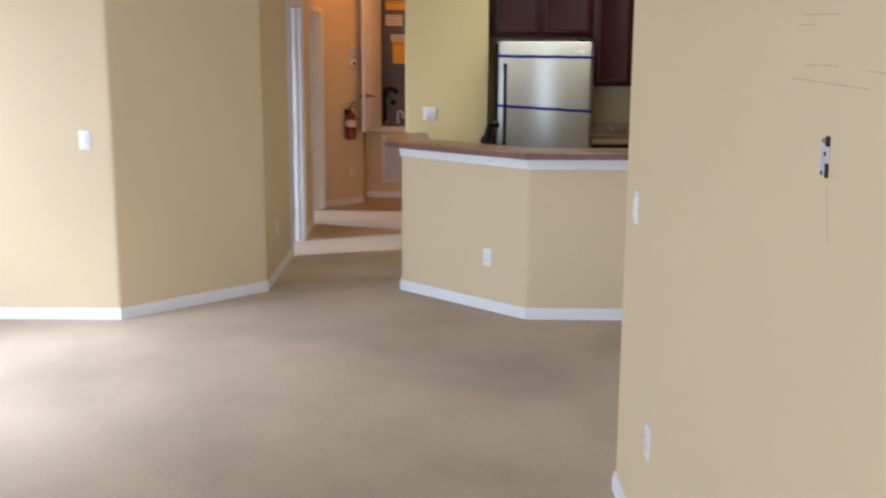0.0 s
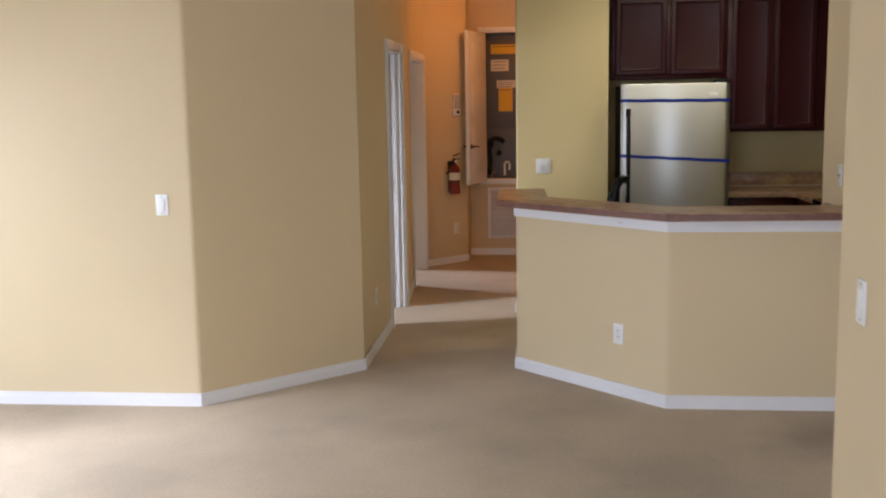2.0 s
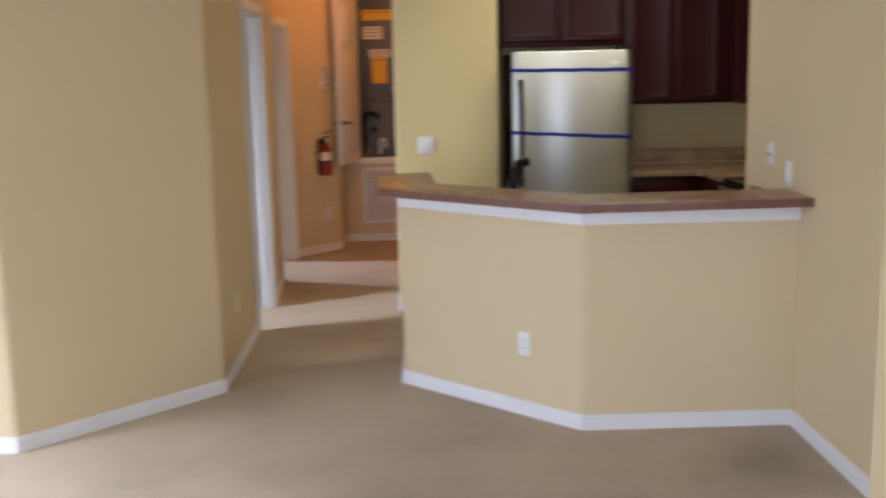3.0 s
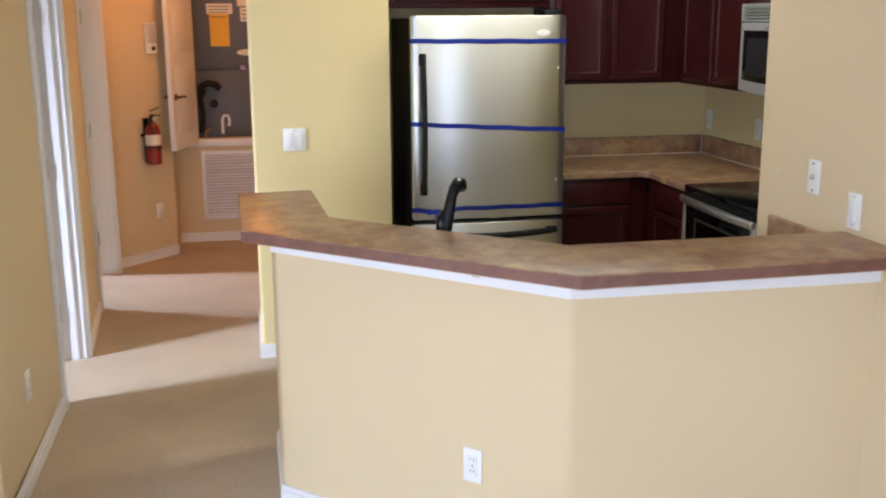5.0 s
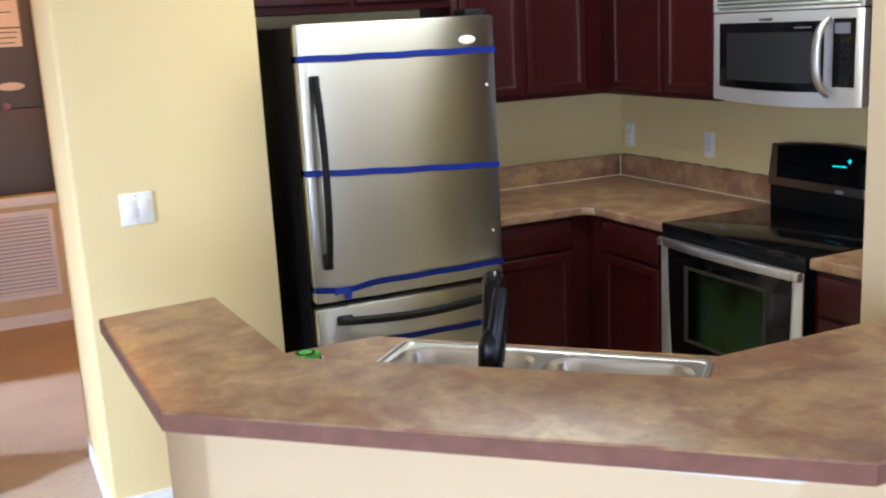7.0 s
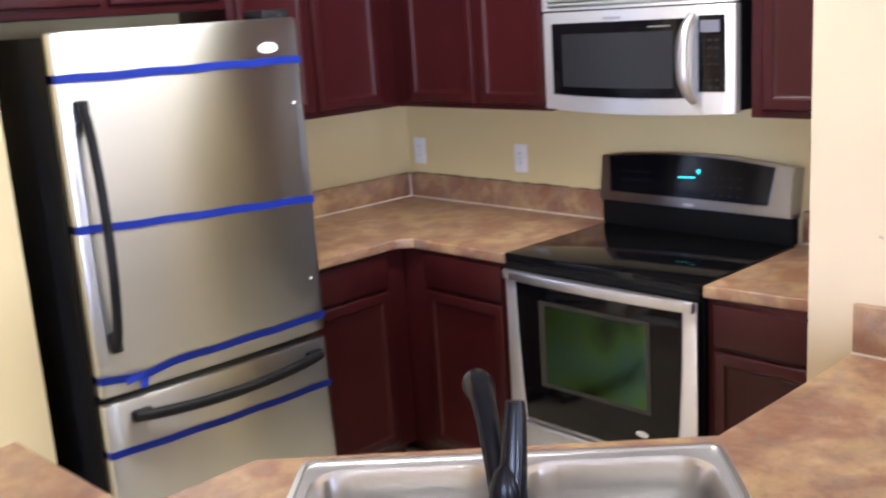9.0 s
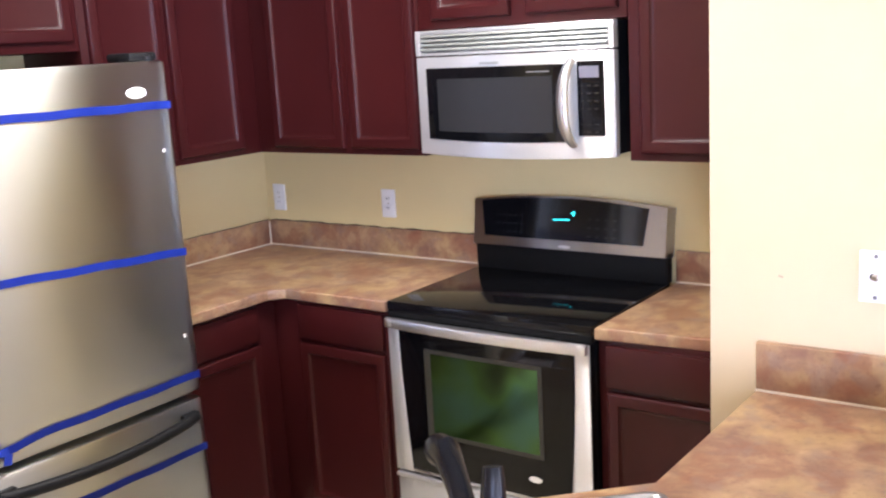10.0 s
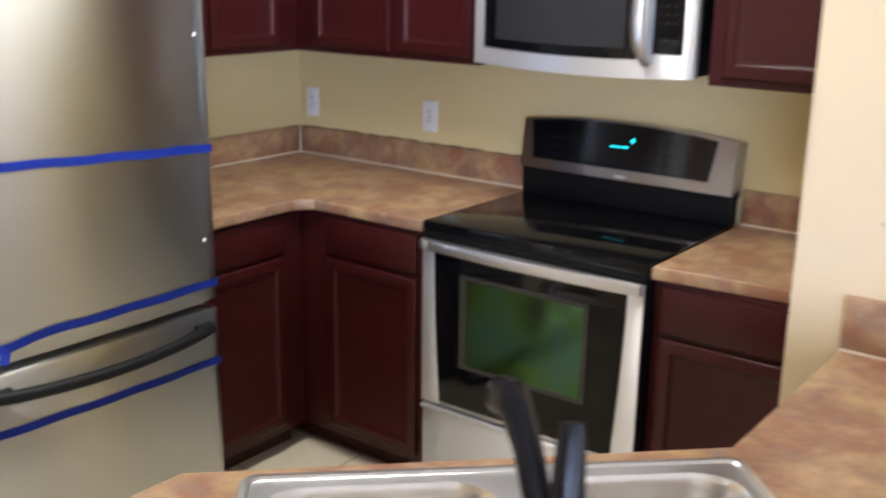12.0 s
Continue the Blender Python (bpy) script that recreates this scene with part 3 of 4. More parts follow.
def return_grille():
    ob = thing("return_air_grille", "white louvred return air grille low on the wall", "vent", pose(0.04, YE, 0))
    w, z0, z1 = 0.53, 0.18, 0.735
    f = 0.03
    part("frame", join(box(0, f, -0.014, 0, z0, z1, 0.003), box(w - f, w, -0.014, 0, z0, z1, 0.003), box(f, w - f, -0.014, 0, z1 - f, z1, 0.003), box(f, w - f, -0.014, 0, z0, z0 + f, 0.003)), TRIM, ob)
    part("backing", box(f, w - f, -0.002, 0, z0 + f, z1 - f), GREYW, ob)
    n = 20
    for k in range(n):
        zz = z0 + f + (k + 0.5) * (z1 - z0 - 2 * f) / n
        part("slat", moved(box(f, w - f, -0.0095, 0.0095, -0.0012, 0.0012), pose(0, -0.0085, zz, 38, 0, 0)), TRIM, ob)


return_grille()
ang = math.degrees(math.atan2(E1[1] - E0[1], E1[0] - E0[0]))


def on_angled(s):
    """A pose on the hallway's angled wall, s metres along it."""
    a = radians(ang)
    return pose(E0[0] + s * math.cos(a), E0[1] + s * math.sin(a), 0, 0, 0, ang)


def fire_extinguisher():
    ob = thing("fire_extinguisher", "red fire extinguisher hung on the hallway wall", "fire extinguisher", on_angled(0.415))
    c = pose(0, -0.075, 0)
    part("cylinder", moved(lathe([(0.03, 0.725), (0.052, 0.73), (0.056, 0.745), (0.056, 0.97), (0.05, 1.0), (0.032, 1.02), (0.02, 1.03), (0.018, 1.045)]), c), RED, ob)
    part("label", moved(lathe([(0.0568, 0.87), (0.0568, 0.945)]), c), PAPER, ob, "white printed band")
    part("collar", moved(lathe([(0.0575, 0.845), (0.0575, 0.86)]), c), SATIN, ob)
    part("valve", moved(lathe([(0.019, 1.04), (0.022, 1.05), (0.022, 1.075), (0.012, 1.085)]), c), SATIN, ob)
    part("lever", join(box(-0.01, 0.01, -0.16, -0.06, 1.082, 1.09, 0.003), moved(box(-0.01, 0.01, -0.09, 0.01, -0.004, 0.004, 0.003), pose(0, -0.07, 1.115, -18, 0, 0))), SATIN, ob)
    part("hose", tube([(-0.02, -0.075, 1.065), (-0.045, -0.09, 1.05), (-0.05, -0.11, 1.0), (-0.04, -0.135, 0.96)], 0.007), SATIN, ob)
    part("gauge", moved(lathe([(0.015, 0), (0.015, 0.01)]), pose(0, -0.096, 1.06, 90, 0, 0)), PLATE, ob)
    part("bracket", join(box(-0.025, 0.025, -0.012, 0, 0.74, 1.06, 0.002), box(-0.06, 0.06, -0.02, -0.012, 0.93, 0.95)), BLACK, ob)


fire_extinguisher()
th = thing("thermostat", "white thermostat with a dark dial on the hallway wall", "thermostat", on_angled(0.505))
part("case", box(-0.05, 0.05, -0.028, 0, 1.52, 1.74, 0.008), PLATE, th)
part("dial", moved(lathe([(0.016, 0), (0.016, 0.008), (0.012, 0.012)]), pose(0.01, -0.028, 1.555, 90, 0, 0)), SATIN, th)
part("display", box(-0.043, 0.043, -0.031, -0.027, 1.592, 1.732, 0.002), GREYW, th, "pale grey cover")

lamp = thing("ceiling_lamp", "warm glass globe lamp on the hallway ceiling", "ceiling lamp", pose(0.37, 7.2, 0))
part("canopy", lathe([(0.09, H - 0.001), (0.09, H - 0.012), (0.07, H - 0.02)]), BRASS, lamp)
part("globe", lathe([(0.04, 2.73), (0.085, 2.715), (0.095, 2.69), (0.085, 2.665), (0.05, 2.648), (0.005, 2.643)]), BULB, lamp)
pl = bpy.data.lights.new("hall_lamp_light", "POINT")
pl.energy, pl.color, pl.shadow_soft_size = 5.4, (1.0, 0.35, 0.05), 0.08
new("hall_lamp_light", pl).location = (0.37, 7.2, 2.58)


kl = thing("fluorescent_light", "white fluorescent ceiling light with a plastic diffuser", "ceiling light", pose(1.8, 4.5, 0))
part("housing", box(-0.62, 0.62, -0.15, 0.15, H - 0.05, H - 0.001, 0.006), PLATE, kl)
part("diffuser", box(-0.6, 0.6, -0.13, 0.13, H - 0.082, H - 0.05, 0.012), TUBE, kl)


# ---- wall plates ----
def wall_plate(name, label, category, m, kind, z, w=0.07):
    """A cover plate on a wall (facing local -y) with its switch, sockets or jack."""
    ob = thing(name, label, category, m)
    part("plate", box(-w / 2, w / 2, -0.006, 0, z - 0.0575, z + 0.0575, 0.0025), PLATE, ob)
    if kind == "rocker":
        n = round(w / 0.07 + 0.2)
        for k in range(n):
            x = (k - (n - 1) / 2) * 0.046
            part("rocker", moved(box(-0.0165, 0.0165, -0.004, 0.004, -0.033, 0.033, 0.002), pose(x, -0.0075, z, 3 if k else -3, 0, 0)), PLATE, ob)
    elif kind == "duplex":
        for dz in (-0.0195, 0.0195):
            s = part("socket", box(-0.0165, 0.0165, -0.0085, -0.006, z + dz - 0.0145, z + dz + 0.0145, 0.002), PLATE, ob)
            for dx in (-0.006, 0.006):
                part("slot", box(dx - 0.001, dx + 0.001, -0.0092, -0.0085, z + dz - 0.003, z + dz + 0.006), INK, s)
    elif kind == "jack":
        part("jack_socket", moved(lathe([(0.008, 0), (0.008, 0.008), (0.005, 0.011)], 12), pose(0, -0.006, z, 90, 0, 0)), BRASS, ob)
        part("jack_socket", moved(lathe([(0.008, 0), (0.008, 0.002)], 12), pose(-0.004, -0.006, z, 90, 0, 0)), INK, ob)
    for dz in ((-0.046, 0.046) if kind != "duplex" else (0.0,)):
        sr = 0.0048 if kind == "jack" else 0.0035
        part("screw", moved(lathe([(sr, 0), (sr, 0.0016)], 8), pose(0, -0.006, z + dz, 90, 0, 0)), GREY if kind == "jack" else BRASS, ob)
    return ob


def on_bar(x, off=0.0):
    """A pose on the angled half wall at plan x."""
    s = (x - HB1[0]) / (HB2[0] - HB1[0])
    a = math.degrees(math.atan2(HB2[1] - HB1[1], HB2[0] - HB1[0]))
    return pose(x, HB1[1] + s * (HB2[1] - HB1[1]), 0, 0, 0, a)


EAST = -90
wall_plate("light_switch", "white rocker light switch on the beige living room wall", "light switch", pose(-1.40, C1[1], 0, 0, 0, 0), "rocker", 1.13)
wall_plate("outlet", "white duplex outlet low on the living room wall", "outlet", pose(-2.56, C1[1], 0), "duplex", 0.35)
wall_plate("light_switch", "white double rocker switch beside the refrigerator", "light switch", pose(0.655, KY, 0), "rocker", 1.155, 0.116)
wall_plate("outlet", "white duplex outlet on the breakfast bar half wall", "outlet", on_bar(1.085), "duplex", 0.354)
wall_plate("phone_jack", "white wall plate with a round jack above the counter", "wall jack", pose(BX, 3.193, 0, 0, 0, EAST), "jack", 1.222)
wall_plate("light_switch", "white rocker switch on the wall above the bar", "light switch", pose(BX, 2.945, 0, 0, 0, EAST), "rocker", 1.15)
wall_plate("outlet", "white duplex outlet low on the dining wall", "outlet", pose(BX, 1.91, 0, 0, 0, EAST), "duplex", 0.40)
wall_plate("light_switch", "white rocker switch near the wall corner", "light switch", pose(NX, 0.01, 0, 0, 0, EAST), "rocker", 1.138)
wall_plate("outlet", "white duplex outlet low on the scuffed wall", "outlet", pose(NX, -0.363, 0, 0, 0, EAST), "duplex", 0.42)
wall_plate("outlet", "white duplex outlet in the kitchen corner", "outlet", pose(WX, 5.86, 0, 0, 0, EAST), "duplex", 1.147)
wall_plate("outlet", "white duplex outlet above the kitchen counter", "outlet", pose(WX, 5.25, 0, 0, 0, EAST), "duplex", 1.147)
wall_plate("outlet", "white duplex outlet low on the hallway wall", "outlet", on_angled(0.5), "duplex", 0.36)
wall_plate("outlet", "white outlet low on the narrow hallway wall", "outlet", pose(XH, 4.1, 0, 0, 0, 90), "duplex", 0.36)

jb = thing("junction_box", "open low-voltage box with a bracket in the wall", "electrical box", pose(NX, -1.74, 0, 0, 0, EAST))
part("bracket", join(box(-0.017, 0.015, -0.002, -0.0005, 1.452, 1.516, 0.0006), box(-0.019, -0.012, -0.004, -0.0005, 1.462, 1.498, 0.001)), GREYW, jb, "pale metal bracket")
for x0, x1, z0, z1 in ((-0.002, 0.016, 1.503, 1.521), (0.003, 0.017, 1.449, 1.474), (-0.006, 0.004, 1.486, 1.493)):
    part("opening", box(x0, x1, -0.0032, -0.0005, z0, z1, 0.0012), HOLE, jb, "dark opening")
for z in (1.456, 1.512):
    part("screw", moved(lathe([(0.004, 0), (0.004, 0.004)], 8), pose(-0.009, -0.001, z, 90, 0, 0)), GREY, jb)
for y, z, ln, tilt in ((-1.66, 1.728, 0.19, 2), (-1.60, 1.712, 0.1, 1), (-1.68, 1.640, 0.17, 0), (-1.72, 1.610, 0.36, 1.5), (-1.93, 1.632, 0.09, 2), (-1.765, 1.385, 0.1, 76)):
    structure("wall_scuff", moved(box(-ln / 2, ln / 2, -0.0006, 0, -0.0008, 0.0008), pose(NX, y, z, 0, tilt, EAST)), SCUFF)


structure("wall_scuff", moved(box(-0.006, 0.006, -0.0006, 0, -0.0025, 0.0025), pose(BX, 3.40, 1.204, 0, 20, EAST)), SCUFF)
structure("trim_scuff", moved(box(-0.014, 0.014, -0.0006, 0, -0.002, 0.002), on_bar(1.10) @ pose(0, -0.018, 0.985, 0, 3, 0)), SCUFF)


# ---- kitchen cabinets ----
def door_mesh(x0, x1, z0, z1, frame_w=0.058, thick=0.019):
    """A framed cabinet door with a moulded, sunken panel; front at y = -thick."""
    bm = box(x0, x1, -thick, 0, z0, z1)
    bm.faces.ensure_lookup_table()
    front = min(bm.faces, key=lambda f: f.calc_center_median().y)
    outer = list(front.edges)
    bmesh.ops.inset_region(bm, faces=[front], thickness=frame_w - 0.008, depth=0.0)
    bmesh.ops.inset_region(bm, faces=[front], thickness=0.003, depth=-0.0025)
    bmesh.ops.inset_region(bm, faces=[front], thickness=0.009, depth=-0.006)
    bmesh.ops.inset_region(bm, faces=[front], thickness=0.012, depth=-0.003)
    keep = [e for e in outer if e.is_valid]
    bmesh.ops.bevel(bm, geom=keep, offset=0.010, segments=3, profile=0.5, affect="EDGES")
    return bm


def slab_mesh(x0, x1, z0, z1, thick=0.019):
    return box(x0, x1, -thick, 0, z0, z1, 0.0045)


def cabinet(name, label, m, w, depth, z0, z1, doors, drawers=(), toe=0.0, group="kitchen cabinets"):
    """A cabinet box, its face frame and fronts. Local: front at y = 0 facing -y, left end at x = 0."""
    ob = thing(name, label, "cabinet", m, group)
    part("body", box(0.001, w - 0.001, 0.0, depth, z0 + toe, z1, 0.001), CHERRY, ob)
    if toe:
        part("toe_kick", box(0.001, w - 0.001, 0.075, 0.09, z0, z0 + toe), CARCASS, ob)
    for d in doors:
        part("door", door_mesh(*d), CHERRY, ob)
    for d in drawers:
        part("drawer_front", slab_mesh(*d), CHERRY, ob)
    return ob


UF, UZ0, UZ1 = 0.33, 1.388, 2.457
FY = WY - UF
D = UF - 0.004
cabinet("upper_cabinet", "dark cherry cabinet with two doors above the refrigerator", pose(1.19, FY, 0), 0.89, D, 1.81, UZ1, ((0.03, 0.425, 1.84, 2.43), (0.455, 0.865, 1.84, 2.43)))
cabinet("upper_cabinet", "dark cherry two-door upper cabinet in the kitchen corner", pose(2.08, FY, 0), WX - 2.08 - UF, D, UZ0, UZ1, ((0.03, 0.335, UZ0 + 0.022, 2.43), (0.355, 0.67, UZ0 + 0.022, 2.43)))
FX = WX - UF
cabinet("upper_cabinet", "dark cherry two-door upper cabinet beside the microwave", pose(FX, WY - 0.001, 0, 0, 0, EAST), WY - 4.803, D, UZ0, UZ1, ((0.42, 0.775, UZ0 + 0.022, 2.43), (0.81, 1.12, UZ0 + 0.022, 2.43)))
cabinet("upper_cabinet", "short dark cherry cabinet above the microwave", pose(FX, 4.802, 0, 0, 0, EAST), 0.772, D, 1.815, UZ1, ((0.06, 0.37, 1.845, 2.43), (0.43, 0.745, 1.845, 2.43)))
cabinet("upper_cabinet", "dark cherry upper cabinet at the end of the range wall", pose(FX, 4.029, 0, 0, 0, EAST), 0.456, D, UZ0, UZ1, ((0.04, 0.43, UZ0 + 0.022, 2.43),))

BFX, BFY = 2.572, 5.325
CT = 0.938
CS = 0.928
BT = CT - 0.038
cabinet("base_cabinet", "dark cherry base cabinet with a drawer beside the refrigerator", pose(2.045, BFY, 0), WX - 2.05 - 0.607, WY - BFY - 0.004, 0.0, BT, ((0.02, 0.42, 0.13, 0.742),), ((0.02, 0.42, 0.758, 0.885),), 0.10)
cabinet("base_cabinet", "dark cherry base cabinet with a drawer beside the range", pose(BFX, WY - 0.001, 0, 0, 0, EAST), WY - 4.79, WX - BFX - 0.004, 0.0, BT, ((0.735, 1.125, 0.13, 0.742),), ((0.735, 1.125, 0.758, 0.885),), 0.10)
cabinet("base_cabinet", "dark cherry base cabinet with a drawer at the counter end", pose(BFX + 0.012, 4.018, 0, 0, 0, EAST), 0.445, WX - BFX - 0.016, 0.0, BT, ((0.03, 0.42, 0.13, 0.742),), ((0.03, 0.42, 0.758, 0.885),), 0.10)

ctop = thing("countertop", "mottled brown laminate countertop in the kitchen corner", "countertop", pose(0, 0, 0))
part("slab", prism([(2.04, WY - 0.002), (2.04, 5.288), (2.50, 5.288), (2.545, 5.243), (2.548, 4.788), (WX - 0.002, 4.788), (WX - 0.002, WY - 0.002)], BT, CT, 0.006, 3), LAMINATE, ctop)
part("backsplash", box(2.04, WX - 0.022, WY - 0.022, WY - 0.002, CT, CT + 0.108, 0.003), LAMINATE, ctop)
part("backsplash", box(WX - 0.022, WX - 0.002, 4.788, WY - 0.023, CT, CT + 0.108, 0.003), LAMINATE, ctop)
part("caulk_line", join(box(2.04, WX - 0.022, WY - 0.026, WY - 0.022, CT, CT + 0.004), box(WX - 0.026, WX - 0.022, 4.788, WY - 0.026, CT, CT + 0.004)), CAULK, ctop, "cream caulk line")
part("corner_caulk", box(WX - 0.026, WX - 0.022, WY - 0.026, WY - 0.022, CT + 0.004, CT + 0.1), CAULK, ctop)
gap = [(WX - 0.004, 4.80 + 0.0275 * k, CT + 0.1085 + 0.0016 * math.sin(k * 1.7) + 0.0012 * math.sin(k * 0.61 + 1)) for k in range(41)]
part("open_seam", tube(gap, 0.003, 6, 1.0, [0.6 + 0.35 * math.sin(k * 0.9) ** 2 for k in range(41)]), SEAM, ctop, "dark open seam along the wall")
ctop2 = thing("countertop", "mottled brown laminate countertop beside the range", "countertop", pose(0, 0, 0))
part("slab", prism([(2.56, 4.018), (2.60, 3.572), (WX - 0.002, 3.572), (WX - 0.002, 4.018)], BT, CT, 0.006, 3), LAMINATE, ctop2)
part("backsplash", box(WX - 0.022, WX - 0.002, 3.572, 4.018, CT, CT + 0.108, 0.003), LAMINATE, ctop2)
part("caulk_line", box(WX - 0.026, WX - 0.022, 3.572, 4.018, CT, CT + 0.004), CAULK, ctop2)


# ---- refrigerator ----
def bow_y(u, bow):
    return -bow * (1 - (2 * u - 1) ** 2)


def refrigerator():
    W, X0 = 0.798, 1.232
    ob = thing("refrigerator", "stainless bottom-freezer refrigerator with black sides, taped shut", "refrigerator", pose(X0, 5.135, 0))
    part("cabinet", box(0.006, W - 0.006, 0.075, 0.74, 0.03, 1.755, 0.006), BLACK, ob, "black refrigerator case")
    part("gasket", box(0.02, W - 0.02, 0.06, 0.076, 0.09, 1.745), SATIN, ob)
    bow = 0.012
    d1 = part("door", bowed(0, W, 0.742, 1.768, 0, 0.062, bow, 18, bevel=0.012), STEEL, ob)
    d2 = part("freezer_drawer", bowed(0, W, 0.09, 0.722, 0, 0.062, bow, 18, bevel=0.012), STEEL, ob)
    part("base_grille", box(0.02, W - 0.02, 0.05, 0.1, 0.012, 0.085, 0.004), SATIN, ob)
    for x in (0.06, W - 0.06):
        part("foot", moved(lathe([(0.02, 0.0), (0.02, 0.03)], 12), pose(x, 0.4, 0)), SATIN, ob)
    hp = []
    for k in range(15):
        u = k / 14
        hp.append((0.055, -0.018 - 0.05 * math.sin(math.pi * u) ** 0.6, 0.885 + 0.69 * u))
    part("handle", tube(hp, 0.0165, 12, 0.8), SATIN, d1, "curved black handle")
    for z in (0.905, 1.555):
        part("handle_foot", box(0.038, 0.072, -0.03, -0.002, z - 0.03, z + 0.03, 0.006), SATIN, d1)
    hp = []
    for k in range(15):
        u = k / 14
        hp.append((0.085 + 0.665 * u, -0.022 - 0.034 * math.sin(math.pi * u) ** 0.6, 0.672 - 0.014 * math.sin(math.pi * u)))
    part("handle", tube(hp, 0.017, 12), SATIN, d2, "curved black drawer handle")
    for x in (0.105, 0.73):
        part("handle_foot", box(x - 0.03, x + 0.03, -0.03, -0.004, 0.655, 0.689, 0.006), SATIN, d2)
    part("badge", moved(lathe([(0.03, 0), (0.03, 0.003), (0.026, 0.004)]), pose(0.675, bow_y(0.85, bow) + 0.001, 1.68, 90, 0, 0) @ Matrix.Diagonal((1.2, 0.55, 1, 1))), PLATE, d1, "pale oval badge")
    for z in (1.505, 0.93):
        part("screw_plug", moved(lathe([(0.006, 0), (0.006, 0.002)], 10), pose(0.755, bow_y(0.946, bow) + 0.001, z, 90, 0, 0)), PLATE, d1)
    part("hinge_cover", box(0.685, 0.787, 0.02, 0.13, 1.768, 1.794, 0.009), SATIN, ob)
    part("hinge_pin", moved(lathe([(0.02, 1.766), (0.02, 1.782), (0.012, 1.786)], 14), pose(0.755, 0.03, 0)), SATIN, ob)
    return ob


refrigerator()


def tape(z_left, z_right, tail=False, sag=0.0, over=0.0):
    """A strip of tape across the refrigerator front, wrapped round its left edge."""
    W, X0, bow, n = 0.798, 1.232, 0.012, 26
    ob = thing("tape_strip", "blue painter's tape across the refrigerator front", "tape", pose(X0, 5.135, 0), "tape on the refrigerator")
    bm = bmesh.new()
    h = 0.0115
    row = []
    pts = [(-0.003, 0.05, 0.0), (-0.003, 0.012, 0.0)] + [(W * k / n, bow_y(k / n, bow) - 0.0025 - over * math.exp(-((k / n - 0.07) / 0.05) ** 2), k / n) for k in range(n + 1)]
    for x, y, u in pts:
        z = z_left + (z_right - z_left) * u - sag * math.exp(-((u - 0.14) / 0.1) ** 2) + 0.0012 * math.sin(u * 23)
        row.append([bm.verts.new((x, y, z + dz)) for dz in (-h, h)])
    for a, b in zip(row, row[1:]):
        bm.faces.new((a[0], b[0], b[1], a[1]))
    bmesh.ops.solidify(bm, geom=bm.faces[:], thickness=0.001)
    part("strip", bm, TAPE, ob)
    if tail:
        part("torn_end", join(moved(box(-0.012, 0.012, -0.004, -0.003, -0.03, 0.0), pose(0.13, -0.012, z_left - sag - 0.006, 0, 14, 0)), moved(box(-0.03, 0.03, -0.004, -0.003, -0.012, 0.008), pose(0.1, -0.013, z_left - sag + 0.004, 0, -9, 0))), TAPE, ob)
    return ob


tape(1.645, 1.638)
tape(1.236, 1.190, over=0.0)
tape(0.800, 0.798, True, 0.016)
tape(0.570, 0.557)


